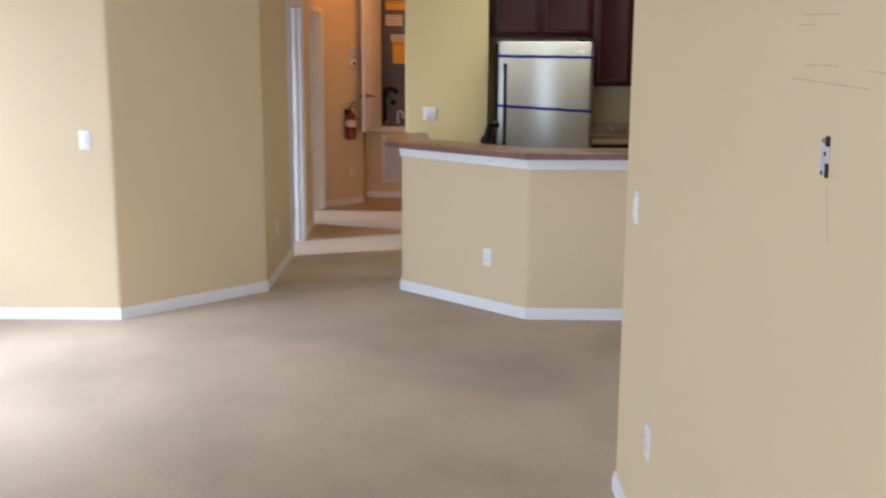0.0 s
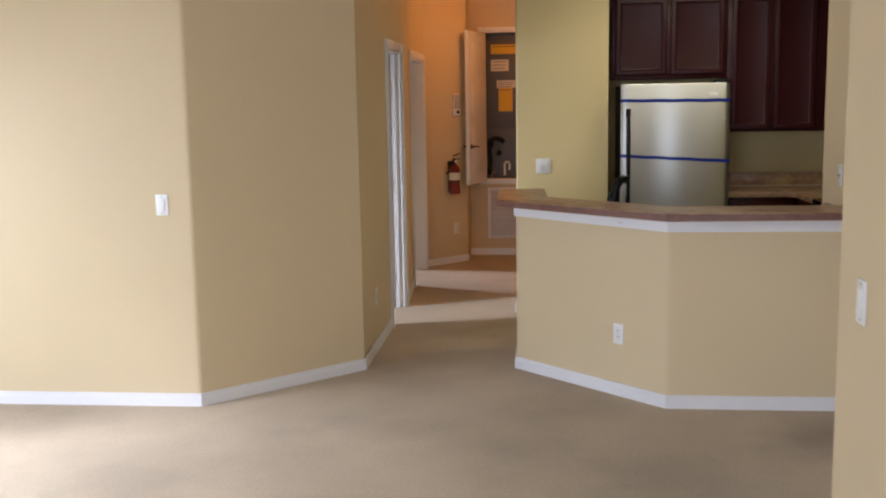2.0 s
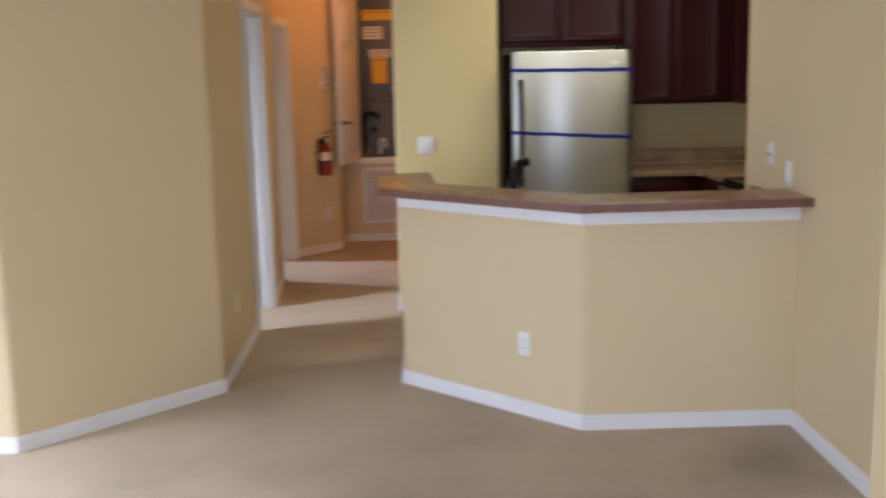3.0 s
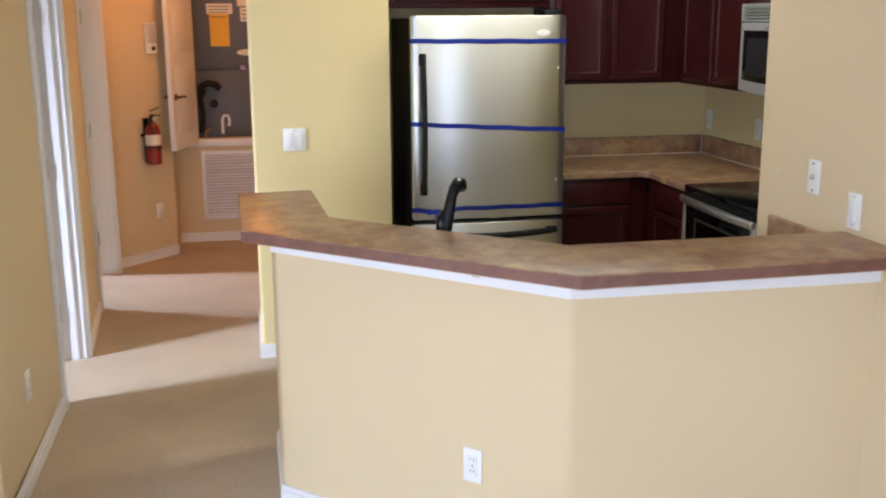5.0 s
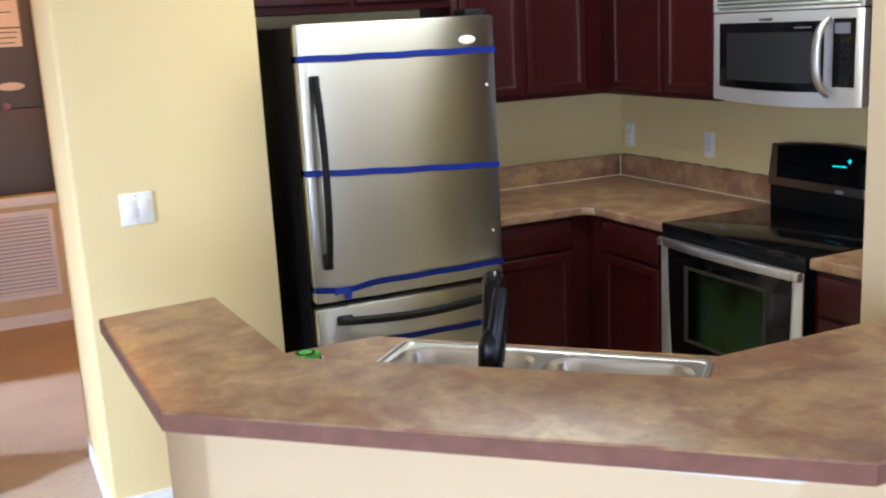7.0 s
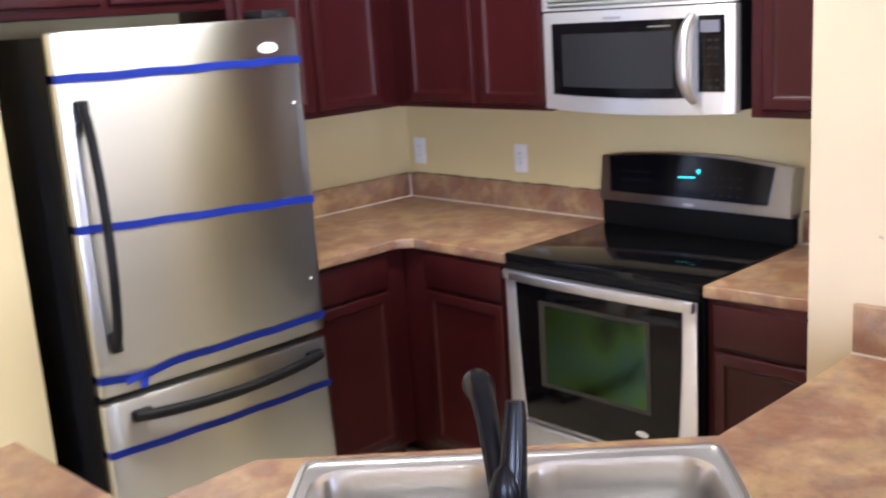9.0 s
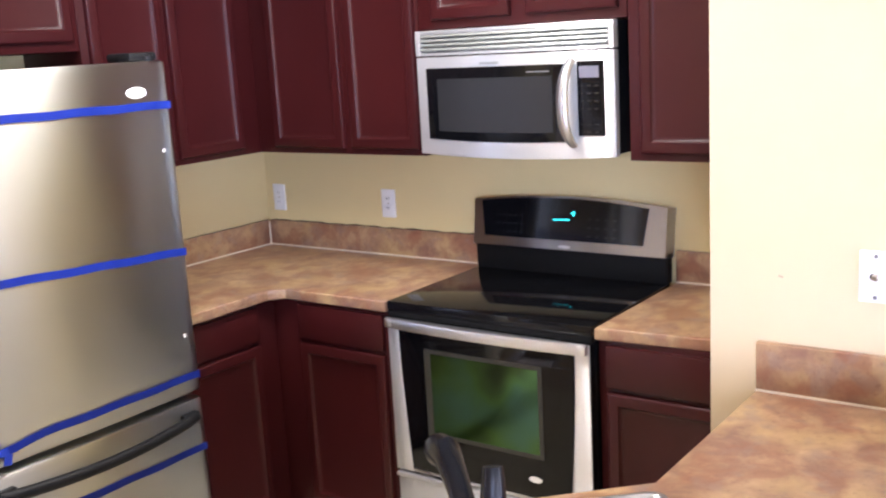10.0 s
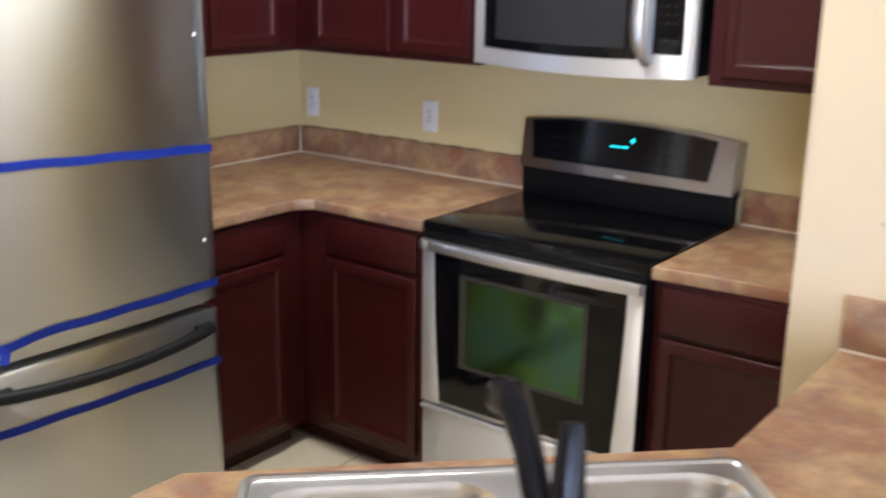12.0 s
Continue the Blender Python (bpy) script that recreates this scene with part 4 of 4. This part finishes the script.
# ---- range ----
def kitchen_range():
    W = 0.758
    ob = thing("range", "stainless and black electric range with a glass cooktop", "range", pose(2.552, 4.781, 0, 0, 0, EAST))
    dep = WX - 2.552 - 0.006
    part("body", box(0.002, W - 0.002, 0.03, dep, 0.03, 0.912, 0.003), BLACK, ob)
    for x in (0.06, W - 0.06):
        part("foot", moved(lathe([(0.02, 0.0), (0.02, 0.032)], 12), pose(x, 0.12, 0)), SATIN, ob)
    part("cooktop", box(0, W, -0.004, dep - 0.05, 0.912, 0.942, 0.004), GLASS, ob, "black glass cooktop")
    part("control_lip", box(0, W, -0.002, 0.03, 0.889, 0.911, 0.003), BLACK, ob)
    door = part("oven_door", box(0.006, W - 0.006, -0.004, 0.03, 0.354, 0.884, 0.003), BLACK, ob, "oven door with a stainless frame")
    for x in (0.004, W - 0.075):
        part("stile", box(x, x + 0.071, -0.012, -0.0035, 0.352, 0.886, 0.003), BRIGHT, door, "stainless door stile")
    part("rail", box(0.0755, W - 0.0755, -0.012, -0.0035, 0.852, 0.886, 0.003), BRIGHT, door)
    part("rail", box(0.0755, W - 0.0755, -0.008, -0.0035, 0.352, 0.366, 0.002), BRIGHT, door)
    side = [(0.052 + 0.026 * (1 - k / 8) ** 1.6, 0.366 + 0.486 * k / 8) for k in range(9)]
    part("door_glass", moved(prism([(W - x, z) for x, z in side] + side[::-1], 0.005, 0.017, 0.003), pose(0, 0, 0, 90, 0, 0)), GLASS, door, "black oven door glass")
    # border whose pale grey and wider left bar paint a pane-edge reflection
    part("window_surround", join(box(0.154, 0.178, -0.019, -0.0165, 0.5, 0.8), box(0.58, 0.593, -0.019, -0.0165, 0.5, 0.8), box(0.178, 0.58, -0.019, -0.0165, 0.5, 0.513), box(0.178, 0.58, -0.019, -0.0165, 0.787, 0.8)), FRAMEGREY, door, "grey window border with a painted pane-edge reflection")
    part("oven_window", box(0.179, 0.579, -0.0185, -0.0165, 0.514, 0.786), OVENWIN, door, "coated oven window")
    part("door_logo", moved(lathe([(0.02, 0), (0.02, 0.002)], 16), pose(0.56, -0.017, 0.43, 90, 0, 0) @ Matrix.Diagonal((1.2, 0.5, 1, 1))), BRIGHT, door)
    part("handle", join(bowed(0.004, W - 0.004, 0.856, 0.892, -0.03, 0.018, 0.02, 16, bevel=0.008), box(0.006, 0.04, -0.034, -0.01, 0.859, 0.889, 0.004), box(W - 0.04, W - 0.006, -0.034, -0.01, 0.859, 0.889, 0.004)), METAL, door, "bowed stainless oven handle")
    dr = part("storage_drawer", bowed(0.004, W - 0.004, 0.075, 0.325, -0.006, 0.04, 0.006, 10, bevel=0.004), BRIGHT, ob)
    part("drawer_lip", box(0.004, W - 0.004, -0.018, 0.03, 0.327, 0.344, 0.005), BRIGHT, dr)
    part("back_step", box(0.0, W, dep - 0.075, dep - 0.03, 0.94, 1.05, 0.006), BLACK, ob)
    # the raised console leans back, its top edge slightly arched
    range_console(ob, W, dep)
    return ob


def range_console(ob, W, dep):
    lean = pose(0, dep - 0.09, 1.035, -9, 0, 0)

    def arch(x0, x1, z0, z1, y0, y1, rise, skew=0.0, bev=0.004):
        n = 14
        bm = bmesh.new()
        cols = []
        for i in range(n + 1):
            u = i / n
            x = x0 + (x1 - x0) * u
            zz = z1 + rise * (1 - (2 * u - 1) ** 2)
            xb = x + skew * (1 - 2 * u)
            cols.append([bm.verts.new(c) for c in ((xb, y0, z0), (x, y0, zz), (x, y1, zz), (xb, y1, z0))])
        for a, b in zip(cols, cols[1:]):
            for k in range(4):
                bm.faces.new((a[k], b[k], b[(k + 1) % 4], a[(k + 1) % 4]))
        bm.faces.new(cols[0])
        bm.faces.new(cols[-1][::-1])
        bmesh.ops.recalc_face_normals(bm, faces=bm.faces)
        return moved(bm, lean)

    con = part("console", arch(0, W, 0, 0.165, 0, 0.07, 0.022), CONSOLE, ob, "stainless control console")
    panel = part("control_panel", arch(0.034, W - 0.064, 0.034, 0.16, -0.004, 0.001, 0.021, 0.016), GLASS, con, "black touch control panel")
    for x0, x1, z0, z1 in ((0.335, 0.352, 0.103, 0.107), (0.356, 0.373, 0.104, 0.108), (0.377, 0.40, 0.105, 0.109), (0.404, 0.42, 0.128, 0.132), (0.412, 0.416, 0.120, 0.138)):
        part("display_digit", moved(box(x0, x1, -0.0055, -0.004, z0, z1), lean), TEAL, panel, "lit teal digits")
    for k in range(9):
        for j in range(3):
            x = 0.1 + 0.024 * k if k < 5 else 0.47 + 0.032 * (k - 5)
            part("button", moved(box(x, x + 0.013, -0.0052, -0.004, 0.05 + 0.03 * j, 0.056 + 0.03 * j), lean), KEYPRINT, panel)
    part("logo", moved(moved(lathe([(0.02, 0), (0.02, 0.0015)], 16), pose(0.38, 0, 0.011, 90, 0, 0) @ Matrix.Diagonal((1.2, 0.3, 1, 1))), lean), BRIGHT, con)
    return con


kitchen_range()


# ---- microwave ----
def microwave():
    W, Z0, Z1 = 0.735, 1.402, 1.812
    fx = 2.806
    ob = thing("microwave", "stainless over-range microwave with a black window", "microwave", pose(fx, 4.791, 0, 0, 0, EAST))
    dep = WX - fx - 0.004
    part("case", box(0.008, W - 0.008, 0.03, dep, Z0 + 0.004, Z1 - 0.002, 0.004), BLACK, ob, "black microwave case")
    fr = part("front", bowed(0, W, Z0, Z1 - 0.088, 0, 0.03, 0.014, 18, 0.012, bevel=0.004), BRIGHT, ob, "bowed stainless front")
    part("window", bowed(0.042, 0.574, Z0 + 0.054, Z1 - 0.124, -0.003, 0.005, 0.014, 12, 0.012, bevel=0.0015, span=(0, W)), GLASS, fr, "black glass window")
    part("window_mesh", bowed(0.088, 0.528, Z0 + 0.082, Z1 - 0.16, -0.0042, 0.003, 0.014, 10, 0.008, span=(0, W)), MWWIN, fr, "dark perforated screen")
    part("brand_plate", box(0.265, 0.335, -0.0158, -0.012, Z1 - 0.117, Z1 - 0.109), STEEL, fr)
    part("caption", box(0.44, 0.52, -0.0178, -0.012, Z1 - 0.147, Z1 - 0.143), GREY, fr)
    hp = [(0.586 + 0.014 * (2 * k / 20 - 1) ** 2, -0.016 - 0.042 * (1 - (2 * k / 20 - 1) ** 4), Z0 + 0.036 + (Z1 - Z0 - 0.152) * k / 20) for k in range(21)]
    part("handle", tube(hp, 0.0215, 16, 0.62, [0.75 + 0.25 * math.sin(math.pi * k / 20) for k in range(21)]), METAL, fr, "curved stainless handle")
    panel = part("control_panel", bowed(0.614, 0.702, Z0 + 0.065, Z1 - 0.118, -0.003, 0.008, 0.014, 6, bevel=0.0015, span=(0, W)), GLASS, fr, "black keypad panel")
    part("display", box(0.622, 0.688, -0.0125, -0.009, Z1 - 0.168, Z1 - 0.133), LCD, panel)
    for r in range(7):
        for c in range(3):
            if r in (2,):
                continue
            part("key", box(0.622 + 0.025 * c, 0.636 + 0.025 * c, -0.0116, -0.009, Z0 + 0.075 + 0.0235 * r, Z0 + 0.08 + 0.0235 * r), KEYPRINT, panel)
    part("vent_frame", join(box(0, 0.02, -0.002, 0.03, Z1 - 0.083, Z1, 0.003), box(W - 0.02, W, -0.002, 0.03, Z1 - 0.083, Z1, 0.003), box(0.02, W - 0.02, -0.002, 0.03, Z1 - 0.014, Z1, 0.003), box(0.02, W - 0.02, -0.002, 0.03, Z1 - 0.083, Z1 - 0.074, 0.003)), BRIGHT, ob)
    part("vent_backing", box(0.02, W - 0.02, 0.018, 0.03, Z1 - 0.08, Z1 - 0.01), GREY, ob)
    for k in range(4):
        z = Z1 - 0.065 + 0.0145 * k
        part("vent_slat", moved(box(0.02, W - 0.02, -0.009, 0.009, -0.0042, 0.0042, 0.002), pose(0, 0.007, z, -24, 0, 0)), VENTSTEEL, ob)
    part("underside_filter", box(0.1, 0.65, 0.06, dep - 0.06, Z0 - 0.002, Z0 + 0.004), GREY, ob)


microwave()

# ---- breakfast bar and sink ----
bar = thing("bar_top", "mottled brown laminate breakfast bar top", "countertop", pose(0, 0, 0))
part("slab", prism([(0.372, 4.17), (0.388, 3.425), (1.285, 2.605), (BX - 0.002, 2.63), (BX - 0.002, 2.99), (1.37, 2.985), (0.69, 3.60), (0.668, 4.205)], 1.036, 1.077, 0.006, 3), LAMINATE, bar)

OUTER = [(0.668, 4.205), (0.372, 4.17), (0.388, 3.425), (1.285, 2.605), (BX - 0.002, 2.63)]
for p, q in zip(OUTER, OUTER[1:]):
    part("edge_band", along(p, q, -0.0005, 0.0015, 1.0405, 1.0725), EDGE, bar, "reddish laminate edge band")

SA = math.degrees(math.atan2(3.45 - 4.037, 1.685 - 1.128))
SU = Vector((math.cos(radians(SA)), math.sin(radians(SA)), 0))
SN = Vector((-SU.y, SU.x, 0))
# sink rim: back-left corner, width along SU, depth towards the bar
S0, SW, SD = Vector((1.116, 4.003, 0)), 0.805, 0.53


def sink_xy(a, b):
    p = S0 + SU * a - SN * b
    return (p.x, p.y)


pen = thing("countertop", "mottled brown laminate counter round the sink", "countertop", pose(0, 0, 0))
ring_out = [(HB0[0] + T, 4.082), (1.066, 4.082), (1.700, 3.446), (BX - 0.002, 3.446), (BX - 0.002, HB3[1] + T), (HB2[0] + 0.05, HB2[1] + T), (HB1[0] + T, HB1[1] + 0.05)]
hole = [sink_xy(0.012, 0.012), sink_xy(SW - 0.012, 0.012), sink_xy(SW - 0.012, SD - 0.012), sink_xy(0.012, SD - 0.012)]


def slab_with_hole(outer, inner, z0, z1):
    """A slab over an outline with a four-sided hole cut through it."""
    bm = bmesh.new()
    for z, up in ((z1, True), (z0, False)):
        vo = [bm.verts.new((x, y, z)) for x, y in outer]
        vi = [bm.verts.new((x, y, z)) for x, y in inner]
        es = [bm.edges.new((v[i], v[(i + 1) % len(v)])) for v in (vo, vi) for i in range(len(v))]
        bmesh.ops.triangle_fill(bm, use_beauty=True, use_dissolve=False, edges=es)
        if up:
            to, ti = vo, vi
    for a, b in ((to, vo), (ti, vi)):
        for i in range(len(a)):
            j = (i + 1) % len(a)
            bm.faces.new((a[i], a[j], b[j], b[i]))
    bmesh.ops.recalc_face_normals(bm, faces=bm.faces)
    return bm


part("slab", slab_with_hole(ring_out, hole, CS - 0.038, CS), LAMINATE, pen)
part("backsplash", box(BX - 0.022, BX - 0.002, HB3[1] + T, 3.45, CS, CS + 0.118, 0.003), LAMINATE, pen)
part("caulk_line", box(BX - 0.026, BX - 0.022, HB3[1] + T, 3.45, CS, CS + 0.004), CAULK, pen)
sb = thing("base_cabinet", "dark cherry sink base cabinet under the counter", "cabinet", pose(0, 0, 0), "kitchen cabinets")
part("body", prism([(HB0[0] + T + 0.002, 4.06), (1.04, 4.06), (1.06, 4.04), (1.06, 3.98), (0.66, 3.75)], 0.1, CS - 0.04), CHERRY, sb)
part("front_panel", prism([sink_xy(-0.03, -0.006), sink_xy(-0.03, 0.009), sink_xy(SW + 0.03, 0.009), sink_xy(SW + 0.03, -0.006)][::-1], 0.1, CS - 0.04), CHERRY, sb)
part("end_body", prism([(1.735, 3.42), (1.6, 3.29), (1.72, 3.0), (BX - 0.004, 3.0), (BX - 0.004, 3.42)][::-1], 0.1, CS - 0.04), CHERRY, sb)
part("toe_kick", prism([(0.64, 4.03), (1.05, 4.03), (1.70, 3.4), (BX - 0.01, 3.4), (BX - 0.01, 3.37), (1.68, 3.37), (1.03, 4.0), (0.64, 4.0)][::-1], 0.006, 0.1), CARCASS, sb)


def rounded(x0, x1, y0, y1, r, n=6):
    pts = []
    for cx, cy, a0 in ((x1 - r, y1 - r, 0), (x0 + r, y1 - r, 90), (x0 + r, y0 + r, 180), (x1 - r, y0 + r, 270)):
        pts += [(cx + r * math.cos(radians(a0 + 90 * k / n)), cy + r * math.sin(radians(a0 + 90 * k / n))) for k in range(n + 1)]
    return pts


def sink():
    """Double-bowl drop-in sink; local x along its width, y towards the kitchen, back edge at y = 0."""
    ob = thing("sink", "double-bowl stainless steel drop-in sink", "sink", Matrix.Translation(S0) @ pose(0, 0, 0, 0, 0, SA))
    bm = bmesh.new()
    z = CS + 0.006

    def ring(pts, zz):
        return [bm.verts.new((x, y, zz)) for x, y in pts]

    def bridge(a, b):
        for i in range(len(a)):
            j = (i + 1) % len(a)
            bm.faces.new((a[i], a[j], b[j], b[i]))

    o0 = ring(rounded(0, SW, -SD, 0, 0.03), CS + 0.0005)
    o1 = ring(rounded(0.004, SW - 0.004, -SD + 0.004, -0.004, 0.028), z)
    o2 = ring(rounded(0.014, SW - 0.014, -SD + 0.014, -0.014, 0.022), z + 0.001)
    o3 = ring(rounded(0.018, SW - 0.018, -SD + 0.018, -0.018, 0.02), z - 0.003)
    bridge(o0, o1), bridge(o1, o2), bridge(o2, o3)
    edges = [bm.edges.get((o3[i], o3[(i + 1) % len(o3)])) for i in range(len(o3))]
    half = SW / 2
    for x0, x1 in ((0.034, half - 0.015), (half + 0.015, SW - 0.034)):
        y0, y1 = -SD + 0.105, -0.045
        prev = None
        for k, (g, zz) in enumerate(((0.0, z - 0.003), (0.006, z - 0.012), (0.012, z - 0.06), (0.02, CS - 0.16), (0.05, CS - 0.185))):
            cur = ring(rounded(x0 + g, x1 - g, y0 + g, y1 - g, 0.07), zz)
            if prev:
                bridge(prev, cur)
            else:
                edges += [bm.edges.get((cur[i], cur[(i + 1) % len(cur)])) or bm.edges.new((cur[i], cur[(i + 1) % len(cur)])) for i in range(len(cur))]
            prev = cur
        bm.faces.new(prev)
    bmesh.ops.triangle_fill(bm, use_beauty=True, use_dissolve=False, edges=edges)
    bmesh.ops.recalc_face_normals(bm, faces=bm.faces)
    up = max(bm.faces, key=lambda f: f.calc_area() if abs(f.calc_center_median().z - z) < 0.01 else 0)
    if up.normal.z < 0:
        bmesh.ops.reverse_faces(bm, faces=bm.faces)
    part("basin", bm, SINK, ob)
    for x in (half / 2 + 0.01, half * 1.5 - 0.01):
        part("drain", moved(lathe([(0.042, CS - 0.186), (0.042, CS - 0.18), (0.03, CS - 0.18), (0.02, CS - 0.184)]), pose(x, -SD / 2 + 0.03, 0)), BRIGHT, ob)
    return ob


sink()


def faucet():
    """Black pull-out faucet on the deck beside the bar: stout body, spout with a round head, lever."""
    p = S0 + SU * 0.395 - SN * 0.45
    ob = thing("faucet", "black pull-out kitchen faucet with a lever handle", "faucet", Matrix.Translation((p.x, p.y, CS + 0.005)) @ pose(0, 0, 0, 0, 0, SA))
    part("base", lathe([(0.034, 0), (0.034, 0.012), (0.03, 0.018)]), GLOSS, ob)
    part("body", lathe([(0.028, 0.01), (0.029, 0.06), (0.027, 0.11), (0.024, 0.15), (0.016, 0.175), (0.006, 0.185)]), GLOSS, ob)
    part("spout", tube([(-0.004, 0.008, 0.1), (-0.012, 0.04, 0.16), (-0.022, 0.08, 0.22), (-0.028, 0.110, 0.245), (-0.033, 0.134, 0.255), (-0.037, 0.154, 0.251), (-0.04, 0.17, 0.236)], 0.018, 16, 1.0, [1.0, 1.0, 1.0, 1.12, 1.35, 1.4, 1.0]), GLOSS, ob, "black spout with a rounded spray head")
    part("lever", tube([(0.006, 0.0, 0.12), (0.014, 0.016, 0.19), (0.019, 0.03, 0.25), (0.02, 0.035, 0.268)], 0.0155, 14, 1.0, [1.6, 1.3, 1.1, 0.95]), GLOSS, ob, "flat black lever")
    return ob


faucet()


def tape_measure():
    """A tape measure lying on its side, its round face up."""
    ob = thing("tape_measure", "lime green and black tape measure on the counter", "tape measure", pose(0.836, 3.935, CS + 0.0165, -90, 0, 25) @ Matrix.Scale(0.88, 4))

    def dee(r, y0, y1):
        pts = [(-r, 0), (r * 0.95, 0), (r * 1.05, 0.012)] + [(r * math.cos(radians(a)), 0.024 + 0.72 * r * math.sin(radians(a))) for a in range(15, 181, 15)]
        return moved(prism(pts, y0, y1, 0.004), pose(0, 0, 0, 90, 0, 0))

    part("case", dee(0.036, 0.002, 0.019), LIME, ob, "lime green case")
    part("grip_band", dee(0.038, -0.018, 0.0055), SATIN, ob, "black rubber grip")
    part("hub", moved(lathe([(0.019, 0.0), (0.019, 0.0022), (0.0, 0.003)], 20), pose(0, -0.019, 0.026, 90, 0, 0)), LIME, ob)
    part("hub_ring", moved(lathe([(0.029, 0.0), (0.029, 0.0012), (0.021, 0.0018)], 24), pose(0, -0.0185, 0.026, 90, 0, 0)), SATIN, ob, "black ring on the case")
    for x0, x1 in ((-0.03, -0.018), (0.016, 0.03)):
        part("side_rib", box(x0, x1, -0.0195, -0.0175, 0.004, 0.014, 0.0005), LIME, ob)
    part("lock_button", box(0.012, 0.027, -0.017, 0.008, -0.003, 0.006, 0.002), LIME, ob)
    part("blade_tab", box(0.036, 0.05, 0.002, 0.006, 0.0, 0.016, 0.001), BRIGHT, ob)
    part("wrist_strap", tube([(0.025, 0.012, 0.004), (0.045, 0.0135, -0.012), (0.03, 0.014, -0.024), (0.008, 0.0145, -0.02)], 0.004, 8), PINK, ob, "red strap")


tape_measure()
card = thing("paper_slip", "white paper slip lying by the sink", "paper", pose(0.882, 3.90, CS, 0, 0, 13))
part("sheet", box(-0.038, 0.036, -0.041, 0.04, 0.0005, 0.0016), WHITEPAPER, card)
wire = thing("wire", "thin grey wire lying over the sink rim", "wire", pose(0, 0, CS))
part("strand", tube([(0.866, 3.848, 0.004), (0.888, 3.852, 0.006), (0.9105, 3.847, 0.010), (0.938, 3.815, 0.014), (0.95, 3.785, 0.013), (0.962, 3.76, 0.006), (0.968, 3.745, -0.008)], 0.0022, 8), GREY, wire)

# ---- kitchen floor tiles ----
kf = bpy.data.objects["kitchen_floor"]
tile_mesh = bpy.data.meshes.new("tile")
tb = box(-0.163, 0.163, -0.163, 0.163, 0.006, 0.011, 0.0025, 1)
tb.to_mesh(tile_mesh)
tb.free()
tile_mesh.materials.append(TILE)
for i in range(6):
    for j in range(7):
        x, y = 0.80 + 0.333 * i, 3.62 + 0.333 * j
        if x + y < 5.0 or (x < 1.32 and y > 5.15) or y > 5.8 or x > 2.9:
            continue
        t = new("tile", tile_mesh)
        t.location = (x, y, 0)
        t.parent = kf
